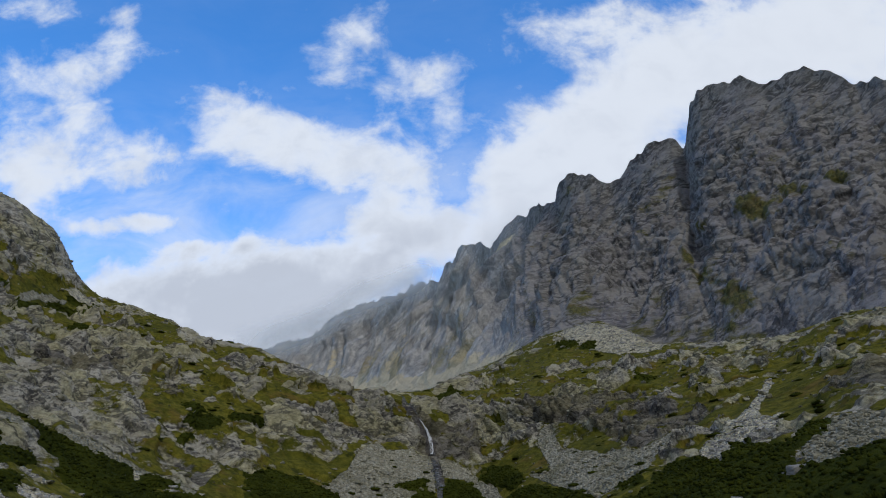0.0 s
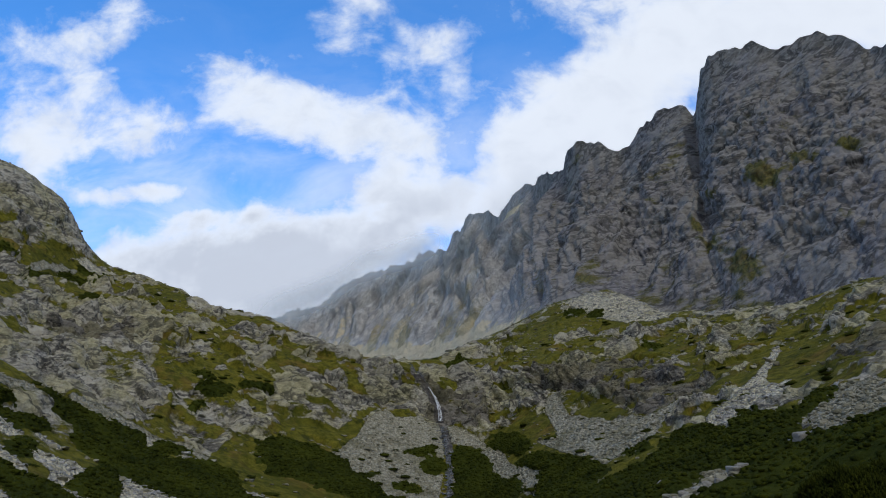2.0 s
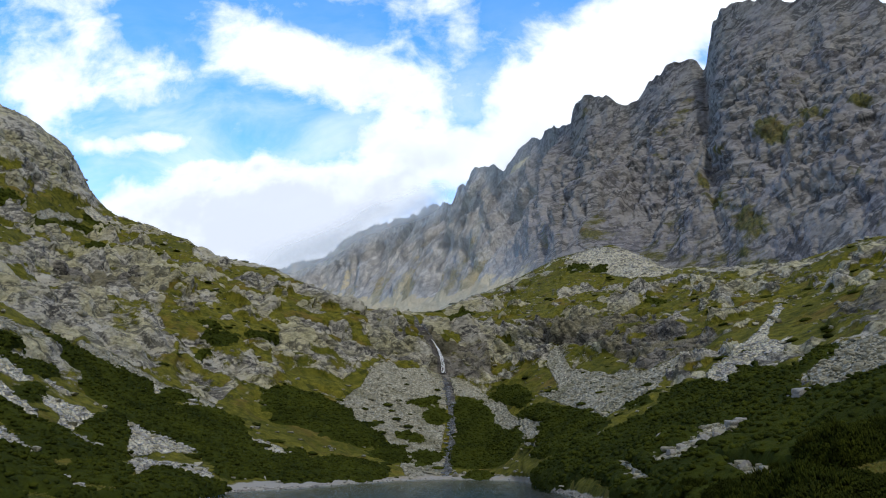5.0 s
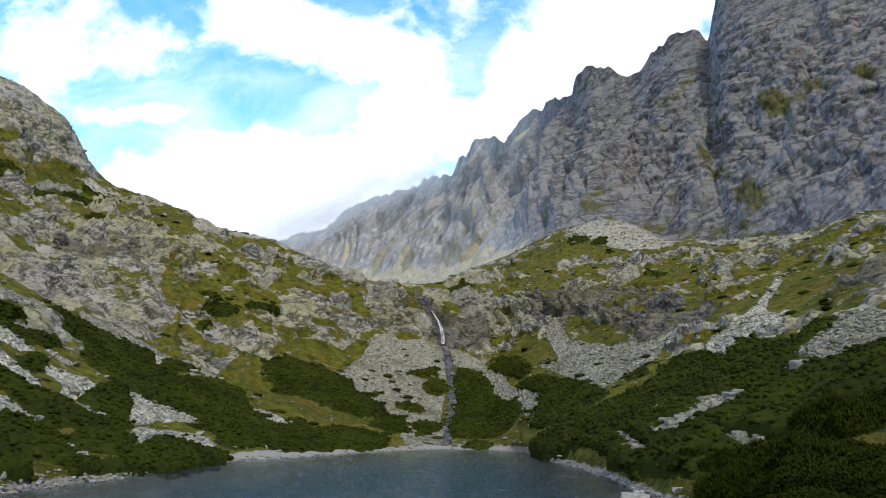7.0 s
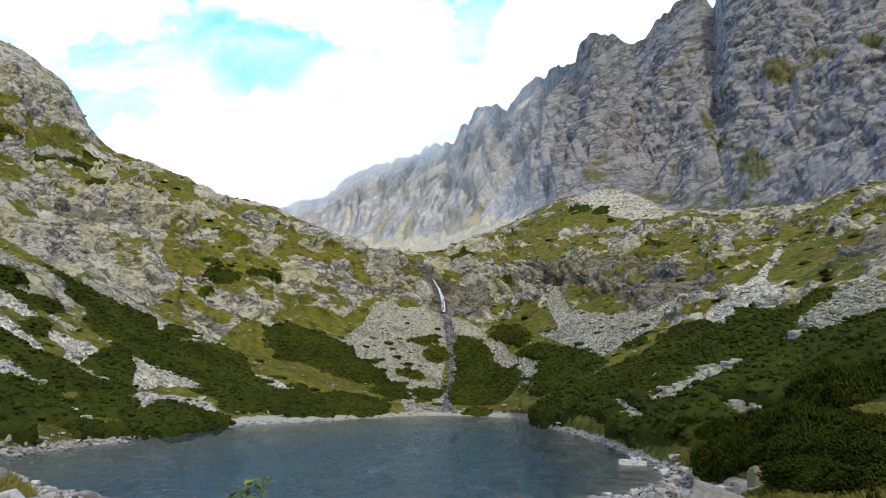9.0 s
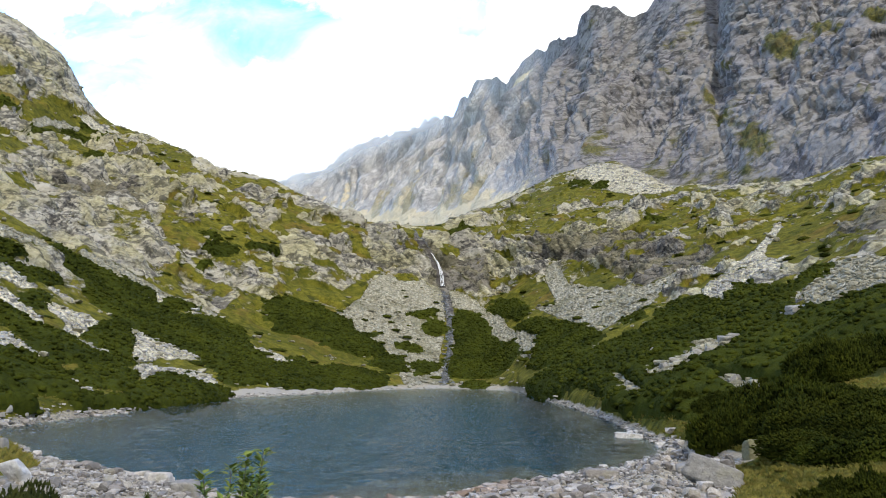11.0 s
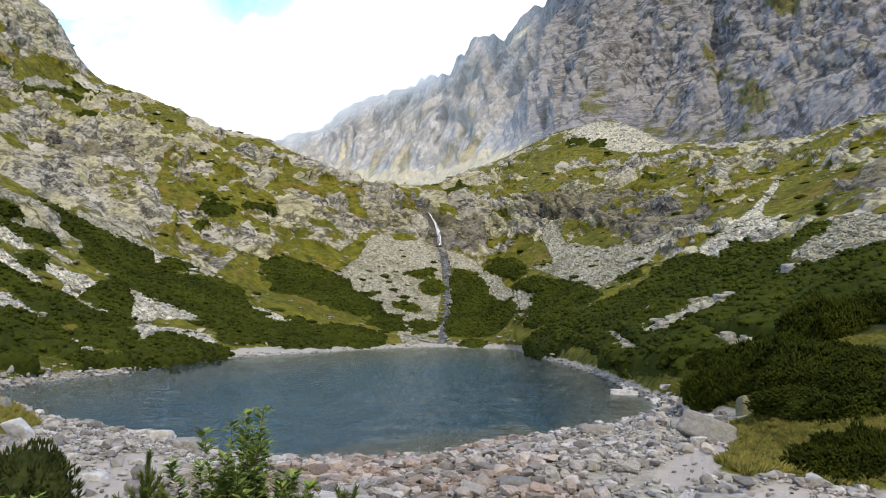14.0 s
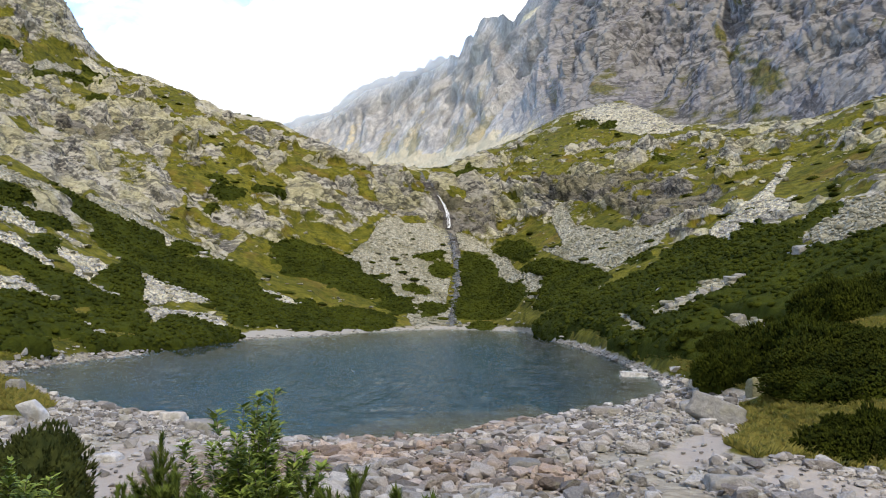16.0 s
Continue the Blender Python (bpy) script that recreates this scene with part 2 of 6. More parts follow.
def wall_material():
    m, n, at = material("mountain_wall")
    rock, height = granite(n, at, 6.0, 0.12, (0.112, 0.107, 0.113), (0.285, 0.275, 0.276))
    torn = n.scaled(at, (1, 0.8, 0.55), (0, 24, 14))
    vast_h = n.math("ADD", n.math("MULTIPLY", n.noise(torn, 0.05, 9, 0.72), 16.0), n.math("MULTIPLY", n.ridged(torn, 0.014, 8, 0.65, 0.4), -22.0))
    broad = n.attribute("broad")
    far_mottle = n.noise(n.scaled(at, (1, 1, 0.45), (0, 12, 14)), 0.05, 10, 0.72, 0.4)
    # far rock: a lighter copy, with sunlight and distance haze in its colour
    sunlit_far = n.mix(n.span(far_mottle, 0.36, 0.66), (0.42, 0.41, 0.40), (0.74, 0.72, 0.68))
    rock = n.mix(broad, rock, sunlit_far)
    height = n.math("ADD", height, n.math("MULTIPLY", n.math("MULTIPLY", vast_h, broad), 1.3))
    grass, _ = turf(n, at)
    edge = n.math("MULTIPLY", n.math("SUBTRACT", n.noise(n.scaled(at, (1, 1, 1.8)), 0.10, 8, 0.68), 0.5), 1.3)
    wide = n.math("MULTIPLY", n.math("SUBTRACT", n.noise(n.scaled(at, (1, 0.35, 1.3), (20, 15, 14)), 0.025, 9, 0.7), 0.5), 1.5)
    edge = n.math("ADD", n.math("MULTIPLY", edge, n.math("SUBTRACT", 1.0, broad)), n.math("MULTIPLY", wide, broad))
    green = n.span(n.math("ADD", n.attribute("grass"), edge), 0.4, 0.65)
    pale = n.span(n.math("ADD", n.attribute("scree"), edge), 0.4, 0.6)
    # far turf bleached in its colour, as if the sun lay on it
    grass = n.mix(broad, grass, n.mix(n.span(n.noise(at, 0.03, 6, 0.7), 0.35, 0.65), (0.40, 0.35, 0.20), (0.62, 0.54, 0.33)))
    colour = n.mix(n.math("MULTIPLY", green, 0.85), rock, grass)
    # scree in a cream raised to stand for sunlight on it
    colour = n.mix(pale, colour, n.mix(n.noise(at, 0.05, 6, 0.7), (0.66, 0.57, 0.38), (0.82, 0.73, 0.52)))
    finish(n, colour, 0.9, height, 0.7, 1.0, 0.1)
    return m


def stone_material(name, pink, dark, light):
    m, n, at = material(name)
    luck = n.put("ShaderNodeObjectInfo").outputs["Random"]
    isle = n.put("ShaderNodeNewGeometry").outputs["Random Per Island"]
    pick = n.math("FRACT", n.math("ADD", n.math("MULTIPLY", luck, 7.0), isle))
    fine = n.noise(at, 9.0, 8, 0.7)
    colour = n.mix(pick, dark, light)
    pinkish = n.span(n.math("FRACT", n.math("MULTIPLY", pick, 5.0)), 0.62, 0.75)
    colour = n.mix(n.math("MULTIPLY", pinkish, pink * 0.18), colour, (0.27, 0.20, 0.16))
    where = n.put("ShaderNodeNewGeometry").outputs["Position"]
    east = n.put("ShaderNodeSeparateXYZ")
    n.join(where, east.inputs[0])
    belt = n.math("MULTIPLY", n.span(east.outputs[0], -4.5, -1.5), n.span(east.outputs[0], 0.8, 3.0, 1.0, 0.12))
    rust = n.math("MULTIPLY", n.math("MULTIPLY", n.span(n.noise(where, 0.3, 3), 0.4, 0.58), belt), pink)
    colour = n.mix(n.math("MULTIPLY", rust, 1.1), colour, n.mix(1.0, colour, (0.86, 0.68, 0.56), "MULTIPLY"))
    colour = n.mix(n.span(fine, 0.35, 0.75), n.mix(1.0, colour, (0.66, 0.66, 0.66), "MULTIPLY"), colour)
    colour = n.mix(n.math("MULTIPLY", n.span(n.noise(at, 1.7, 5), 0.56, 0.66), 0.5), colour, (0.25, 0.24, 0.17))
    finish(n, colour, 0.9, n.math("ADD", fine, n.noise(at, 2.5, 3)), 0.8, 0.09, 0.2)
    return m


def pine_material():
    m, n, at = material("pine_needles")
    luck = n.put("ShaderNodeObjectInfo").outputs["Random"]
    isle = n.put("ShaderNodeNewGeometry").outputs["Random Per Island"]
    tone = n.math("ADD", n.math("ADD", n.math("MULTIPLY", n.noise(at, 0.12, 4), 0.55), n.math("MULTIPLY", n.noise(at, 1.1, 6, 0.65), 0.6)), n.math("MULTIPLY", isle, 0.16))
    colour = n.mix(n.span(tone, 0.42, 0.90), (0.012, 0.020, 0.004), (0.062, 0.074, 0.008))
    colour = n.mix(n.math("MULTIPLY", luck, 0.3), colour, (0.062, 0.068, 0.012))
    finish(n, colour, 0.9, n.math("ADD", n.noise(at, 1.5, 6, 0.75), n.math("MULTIPLY", n.noise(at, 5.0, 5, 0.7), 0.4)), 0.8, 0.4, gloss=0.02)
    return m


def plain_material(name, dark, light, size, rough, gloss=0.3):
    m, n, at = material(name)
    g = n.noise(at, 1 / size, 6, 0.65)
    finish(n, n.mix(n.span(g, 0.3, 0.7), dark, light), rough, g, 0.4, size * 0.2, gloss)
    return m


def water_material():
    m, n, at = material("lake_water")
    swell = n.noise(n.scaled(at, (1.2, 0.55, 1.0), (0, 0, 6)), 1.0, 4, 0.55)
    ripple = n.noise(n.scaled(at, (1.0, 0.8, 1.0), (0, 0, -8)), 3.6, 4, 0.6)
    h = n.math("ADD", swell, n.math("MULTIPLY", ripple, 0.35))
    bump = n.put("ShaderNodeBump")
    bump.inputs["Strength"].default_value, bump.inputs["Distance"].default_value = 1.0, 0.30
    n.join(h, bump.inputs["Height"])
    fres = n.put("ShaderNodeFresnel")
    fres.inputs[0].default_value = 1.18
    n.join(bump.outputs[0], fres.inputs["Normal"])
    clear = n.put("ShaderNodeBsdfTransparent")
    clear.inputs[0].default_value = (0.68, 0.82, 0.84, 1)
    shiny = n.put("ShaderNodeBsdfGlossy")
    shiny.inputs["Roughness"].default_value = 0.05
    n.join(bump.outputs[0], shiny.inputs["Normal"])
    mixed = n.put("ShaderNodeMixShader")
    n.join(fres.outputs[0], mixed.inputs[0])
    n.join(clear.outputs[0], mixed.inputs[1])
    n.join(shiny.outputs[0], mixed.inputs[2])
    n.join(mixed.outputs[0], n.put("ShaderNodeOutputMaterial").inputs[0])
    return m


GROUND, CLIFF, STONE, NEEDLES, WATER = ground_material(), wall_material(), stone_material("shore_stone", 0.9, (0.19, 0.18, 0.168), (0.68, 0.655, 0.61)), pine_material(), water_material()
PALE = stone_material("pale_stone", 0.0, (0.56, 0.555, 0.54), (0.72, 0.71, 0.69))
TALUS = stone_material("scree_stone", 0.0, (0.25, 0.24, 0.17), (0.50, 0.48, 0.37))
WHITE = stone_material("fresh_scree", 0.0, (0.36, 0.355, 0.335), (0.58, 0.57, 0.54))
LICHEN = stone_material("lichen_stone", 0.0, (0.15, 0.15, 0.085), (0.30, 0.29, 0.17))
GREY = stone_material("boulder_stone", 0.0, (0.25, 0.243, 0.225), (0.44, 0.43, 0.40))
BARK = plain_material("bark", (0.05, 0.04, 0.03), (0.14, 0.11, 0.08), 0.03, 0.9)
FOAM = plain_material("falling_water", (0.62, 0.65, 0.68), (0.9, 0.9, 0.9), 0.4, 0.4)
CLOSE = plain_material("pine_shoots", (0.013, 0.020, 0.005), (0.048, 0.056, 0.012), 0.25, 0.8, 0.1)
LEAF = plain_material("willow_leaf", (0.07, 0.115, 0.018), (0.22, 0.27, 0.05), 0.05, 0.7, 0.1)
FRESH = plain_material("young_needles", (0.035, 0.060, 0.010), (0.11, 0.14, 0.024), 0.12, 0.8, 0.1)
WET = plain_material("stream_water", (0.05, 0.055, 0.06), (0.30, 0.31, 0.32), 0.5, 0.2, 0.5)
STRAW = plain_material("dry_grass", (0.085, 0.095, 0.015), (0.24, 0.205, 0.045), 0.3, 0.9)


# ---- mesh building ----
def raw_mesh(name, verts, faces, mats, smooth_faces=False, values=None):
    """A mesh from arrays: faces is (n, 3) or (n, 4)."""
    me = bpy.data.meshes.new(name)
    n, k = faces.shape
    me.vertices.add(len(verts))
    me.vertices.foreach_set("co", np.ascontiguousarray(verts, np.float32).ravel())
    me.loops.add(n * k)
    me.loops.foreach_set("vertex_index", np.ascontiguousarray(faces, np.int32).ravel())
    me.polygons.add(n)
    me.polygons.foreach_set("loop_start", np.arange(0, n * k, k, dtype=np.int32))
    me.polygons.foreach_set("use_smooth", np.full(n, smooth_faces))
    for key, v in (values or {}).items():
        me.attributes.new(key, "FLOAT", "POINT").data.foreach_set("value", np.ascontiguousarray(v, np.float32).ravel())
    me.update(calc_edges=True)
    me.materials.append(mats)
    return me


def sheet(name, x, y, z, mat, values=None):
    """A grid of points as one smooth mesh."""
    h, wd = x.shape
    i = np.arange(h * wd).reshape(h, wd)
    faces = np.stack([i[:-1, :-1], i[:-1, 1:], i[1:, 1:], i[1:, :-1]], -1).reshape(-1, 4)
    return new(name, raw_mesh(name, np.stack([x, y, z], -1).reshape(-1, 3), faces, mat, True, values))


# Lines along the valley sides: bearing from north, distance and height in metres from the lake's outlet
NEAR_SHORE = [(-32, 36, 0.3), (-30.5, 37.2, 0.05), (-28, 29.1, 0), (-26.2, 25.4, 0), (-20, 20.9, 0), (-16.2, 17.7, 0), (-12.2, 16.6, 0), (-8.1, 16.3, 0), (-3.9, 16.4, 0), (0.3, 17.1, 0), (3.7, 18.7, 0), (8.7, 20.4, 0), (13.9, 23.8, 0), (16.1, 27.5, 0), (17.3, 28.5, 0), (20.5, 21.5, 0.4), (24.7, 15, 0.5), (29.5, 11, 0.55)]  # near edge of the lake
FAR_SHORE = [(-32, 38, 0.5), (-30.5, 39.2, 0.1), (-29.1, 41.3, 0), (-27.3, 44.9, 0), (-22.7, 51.7, 0), (-18.3, 65.2, 0), (-15.1, 76.9, 0), (-9.9, 88, 0), (-4, 110.6, 0), (0.3, 121.9, 0), (5.4, 109.4, 0), (7.9, 72.7, 0), (10.8, 53.3, 0), (13.6, 38.2, 0), (15.9, 30.4, 0), (17.3, 29.4, 0.05), (20.5, 22.5, 0.5), (24.7, 16, 0.6), (29.5, 12, 0.6)]  # far edge of the lake
BANK = [(-30.6, 42, 1.2), (-25.6, 49, 1), (-20.2, 63, 1.1), (-14.4, 84, 1.1), (-8.2, 104, 1.2), (-4, 120, 1.2), (-0.1, 132, 1.2), (3.7, 128, 1.3), (8.7, 70, 1.1), (12.8, 46, 1.1), (16.7, 31, 0.8), (20.5, 26, 0.7), (24.8, 19, 0.9), (29.6, 16, 0.8)]  # top of the bank
FOOT = [(-30.7, 52, 2.5), (-25.7, 60, 2.2), (-20.2, 78, 2.3), (-14.4, 100, 3.2), (-8.2, 122, 3.4), (-4, 136, 4), (-0.1, 146, 4.1), (3.7, 142, 3.6), (8.7, 85, 3), (12.8, 58, 2.5), (16.8, 38, 1.8), (20.6, 30, 1.4), (24.9, 24, 1.4), (29.8, 20.5, 1.5)]  # foot of the slope
LOWER = [(-30.8, 65, 4.9), (-25.8, 80, 5.5), (-20.3, 96, 5.5), (-14.4, 122, 7.3), (-8.2, 138, 8.1), (-4, 150, 8.6), (-0.2, 158, 8.9), (3.7, 158, 8.9), (8.8, 108, 6.2), (12.9, 76, 4.6), (16.8, 50, 3.3), (20.6, 38, 2.4), (24.9, 31, 2.2), (29.9, 27, 2.5)]  # lower slope
FAN_LOW = [(-30.9, 78, 8.3), (-25.9, 98, 10.1), (-20.4, 122, 11.4), (-14.5, 138, 12.9), (-8.3, 154, 14.4), (-4, 164, 15.3), (-0.2, 171, 15.8), (3.7, 174, 16.1), (8.8, 132, 10.8), (12.9, 100, 8.1), (16.9, 68, 5.4), (20.7, 50, 4), (25, 41, 3.7), (30, 36, 4.3)]  # fans
FAN_MID = [(-31.1, 100, 17.1), (-26, 115, 16.1), (-20.4, 138, 17.5), (-14.5, 150, 18.2), (-8.3, 166, 20.2), (-4, 176, 22.1), (-0.2, 183, 23), (3.7, 184, 21.7), (8.8, 155, 18), (12.9, 130, 14.4), (16.9, 92, 9.2), (20.7, 68, 7), (25.1, 56, 6.5), (30.1, 49, 7.4)]  # upper fans
FAN_TOP = [(-31.2, 125, 26.4), (-26.1, 150, 28.4), (-20.5, 154, 26.9), (-14.6, 163, 26.7), (-8.3, 178, 26.9), (-4, 186, 28.9), (-0.2, 188, 29.2), (3.7, 198, 29.8), (8.8, 175, 26.5), (13, 155, 21.8), (17, 125, 16.5), (20.8, 98, 13.3), (25.2, 84, 11.5), (30.2, 76, 13.1)]  # top of the fans
WALL = [(-31.3, 150, 37), (-26.2, 190, 45.7), (-20.6, 180, 41.3), (-14.6, 182, 37.6), (-8.3, 189, 34.8), (-4.1, 191, 33.9), (-0.2, 191, 33.3), (3.7, 208, 37.5), (8.8, 190, 36.4), (13, 178, 33.2), (17, 160, 28.4), (20.9, 148, 28.1), (25.3, 128, 23.1), (30.3, 115, 23.2)]  # rock step
SHELF = [(-31.5, 200, 61.8), (-26.3, 230, 66), (-20.7, 208, 54.8), (-14.7, 202, 49), (-8.4, 200, 41.9), (-4.1, 199, 39), (-0.2, 200, 38.5), (3.7, 236, 48.5), (8.9, 232, 54.4), (13.1, 220, 50.2), (17.1, 198, 42.5), (21, 185, 41.7), (25.3, 165, 35.2), (30.4, 148, 34)]  # shelf above the step
CREST = [(-33.48, 270, 116.8), (-30.68, 269, 111.3), (-29.51, 268, 107.9), (-28, 270, 104.8), (-27.17, 272, 99), (-26.29, 275, 92.3), (-25.54, 278, 89.2), (-24.55, 276, 84.7), (-23.98, 275, 83.2), (-22.1, 263, 78.7), (-20.75, 256, 74.6), (-19.57, 250, 71.4), (-18.77, 246, 68.4), (-17.76, 241, 64.5), (-16.76, 237, 63.1), (-14.72, 229, 60.1), (-13.06, 223, 57.3), (-11.79, 220, 54.6), (-10.1, 217, 51.6), (-8.39, 214, 48.7), (-6.67, 212, 45.4), (-5.59, 213, 44.2), (-4.51, 214, 43.9), (-2.34, 217, 44.1), (-0.2, 220, 45.1), (3.7, 295, 67.4), (8.9, 290, 78.8), (13.1, 300, 85.9), (17.1, 255, 63.8), (21, 230, 56.6), (25.4, 210, 51.8), (30.5, 190, 50.4)]  # crest of the spur, lip of the hanging valley, foot of the wall
FAR_RIDGE = [(-13.63, 2500, 594.1), (-12.81, 2460, 605.8), (-11.57, 2288, 587.6), (-10.09, 2129, 566.8), (-9.1, 2030, 539), (-8.27, 1946, 555), (-7.33, 1828, 546.3), (-6.37, 1717, 528.2), (-5.58, 1628, 512.2), (-3.82, 1452, 470.1), (-2.93, 1371, 449.1), (-1.59, 1258, 429.2), (-0.25, 1150, 399.5), (0.78, 1070, 373.9), (1.19, 1039, 384.5), (1.73, 996, 377.6), (2.14, 945, 351.5), (2.32, 922, 366.7), (2.91, 878, 355), (3.73, 835, 334.7), (4.13, 813, 330.1), (5.17, 761, 306.9), (5.86, 727, 306.7), (6.78, 681, 299.7), (7.55, 645, 287.8), (8.03, 622, 271.3), (8.47, 602, 274.8)]  # skyline of the far wall
NEAR_RIDGE = [(9.28, 561, 260.5), (9.86, 544, 251), (10.63, 522, 243.6), (10.93, 514, 249.8), (11.58, 499, 250.9), (12.26, 492, 249.7), (12.82, 486, 243.3), (13.43, 480, 241.8), (15.14, 466, 225.5), (15.64, 462, 227), (17.18, 448, 233.7), (18.42, 439, 235.9), (20.24, 430, 233.2), (20.81, 427, 226.1), (21.21, 425, 220.4), (21.66, 412, 226.2), (22.3, 402, 238.3), (22.97, 397, 242.3), (24.8, 385, 238.2), (26.49, 374, 229.8), (27.98, 365, 216.4), (28.83, 361, 214.4), (29.78, 357, 216.7), (30.92, 351, 210.8), (31.6, 348, 204.6), (33.41, 338, 194.4), (34.01, 335, 188), (35.69, 322, 177.7), (38.09, 320, 172.5)]  # skyline of the near wall
RIDGE = FAR_RIDGE + NEAR_RIDGE
WALL_FOOT = [(-13, 2100, 455.3), (-11.1, 1700, 358), (-6.9, 1250, 254.1), (-4.8, 1000, 197.9), (-2.7, 800, 158.7), (-0.1, 600, 122.1), (1.6, 440, 94), (4.7, 340, 78.9), (7.4, 300, 75.8), (10, 292, 78.8), (12.1, 302, 88.2), (14.4, 296, 83.5), (17.9, 265, 65.5), (20.6, 245, 57.8), (23.6, 228, 52.1), (26.9, 212, 49.4), (29.1, 200, 48.5), (32.3, 185, 47.3)]  # foot of the rock wall

# ---- noise on arrays ----
def lattice(ix, iy, iz, seed):
    h = (ix * 374761393 + iy * 668265263 + iz * 2147483647 + seed * 1274126177) & 0xFFFFFFFF
    h = ((h ^ (h >> 13)) * 1274126177) & 0xFFFFFFFF
    h = ((h ^ (h >> 16)) * 2246822519) & 0xFFFFFFFF
    return ((h ^ (h >> 15)) & 0xFFFF) / 32767.5 - 1.0


def grain(x, y, z, seed=0):
    """Smooth value noise, -1 to 1."""
    x, y, z = np.broadcast_arrays(np.asarray(x, float), np.asarray(y, float), np.asarray(z, float))
    fx, fy, fz = np.floor(x), np.floor(y), np.floor(z)
    ix, iy, iz = fx.astype(np.int64), fy.astype(np.int64), fz.astype(np.int64)
    u, v, w = x - fx, y - fy, z - fz
    u, v, w = u * u * (3 - 2 * u), v * v * (3 - 2 * v), w * w * (3 - 2 * w)
    out = 0
    for a in (0, 1):
        for b in (0, 1):
            for c in (0, 1):
                k = (u if a else 1 - u) * (v if b else 1 - v) * (w if c else 1 - w)
                out = out + k * lattice(ix + a, iy + b, iz + c, seed)
    return out


def fbm(x, y, z, octaves, seed=0, gain=0.5):
    out, amp, f = 0, 1.0, 1.0
    for o in range(octaves):
        out = out + amp * grain(x * f, y * f, z * f, seed + o)
        amp, f = amp * gain, f * 2.03
    return out


def crags(x, y, z, octaves, seed=0, gain=0.55):
    """Ridged noise, sharp at the ribs, 0 to about 1."""
    out, amp, f, total = 0, 1.0, 1.0, 0
    for o in range(octaves):
        out = out + amp * (1 - np.abs(grain(x * f, y * f, z * f, seed + o)) * 1.6)
        total, amp, f = total + amp, amp * gain, f * 2.1
    return out / total


def cells(x, y, z, seed=0):
    """Blocky steps: the noise of a jittered lattice, without blending."""
    jx, jy, jz = x + 0.45 * grain(x, y, z, seed + 7), y + 0.45 * grain(y, z, x, seed + 8), z + 0.45 * grain(z, x, y, seed + 9)
    return lattice(np.floor(jx).astype(np.int64), np.floor(jy).astype(np.int64), np.floor(jz).astype(np.int64), seed)


def facets(x, y, z, seed=0, bulge=1.3, lean=0.8):
    """Broken rock: bulging blocks with tilted faces that meet in creases. About -0.6 to 0.6."""
    x, y, z = np.broadcast_arrays(np.asarray(x, float), np.asarray(y, float), np.asarray(z, float))
    ix, iy, iz = (np.floor(q - 0.5).astype(np.int64) for q in (x, y, z))
    out = np.full(x.shape, -9.0)
    for a in (0, 1):
        for b in (0, 1):
            for c in (0, 1):
                jx, jy, jz = ix + a, iy + b, iz + c
                p, q, t = lattice(jx, jy, jz, seed), lattice(jx, jy, jz, seed + 1), lattice(jx, jy, jz, seed + 2)
                dx, dy, dz = x - jx - 0.5 - 0.38 * p, y - jy - 0.5 - 0.38 * q, z - jz - 0.5 - 0.38 * t
                out = np.maximum(out, lean * (q * dx + t * dy + p * dz) - bulge * (dx * dx + dy * dy + dz * dz) + 0.18 * (p + q))
    return np.clip(1.5 * (out + 0.22), -0.9, 0.8)


def smooth(a, n, axis):
    """Running mean of 2n + 1 along an axis, with held ends."""
    if n < 1:
        return a
    for _ in range(2):
        pad = np.concatenate([np.repeat(a.take([0], axis), n, axis), a, np.repeat(a.take([-1], axis), n, axis)], axis)
        c = np.cumsum(np.concatenate([np.zeros_like(a.take([0], axis)), pad], axis), axis)
        m = a.shape[axis]
        a = (c.take(range(2 * n + 1, 2 * n + 1 + m), axis) - c.take(range(0, m), axis)) / (2 * n + 1)
    return a


# ---- the ground: one sheet round the outlet, fine towards the valley head, coarse behind ----
STEP = 0.085
FINE = np.arange(-38, 38 + STEP / 2, STEP)
COARSE = np.concatenate([np.linspace(-180, -42, 36), FINE, np.linspace(42, 180, 36)])


def along(line, b, blur):
    """Distance and height of a line at the bearings b."""
    t = np.array(line)
    fine = np.arange(-60, 60, 0.05)
    r, z = np.interp(fine, t[:, 0], t[:, 1]), np.interp(fine, t[:, 0], t[:, 2])
    n = int(blur / 0.05)
    r, z = smooth(r, n, 0), smooth(z, n, 0)
    return np.interp(b, fine, r), np.interp(b, fine, z)


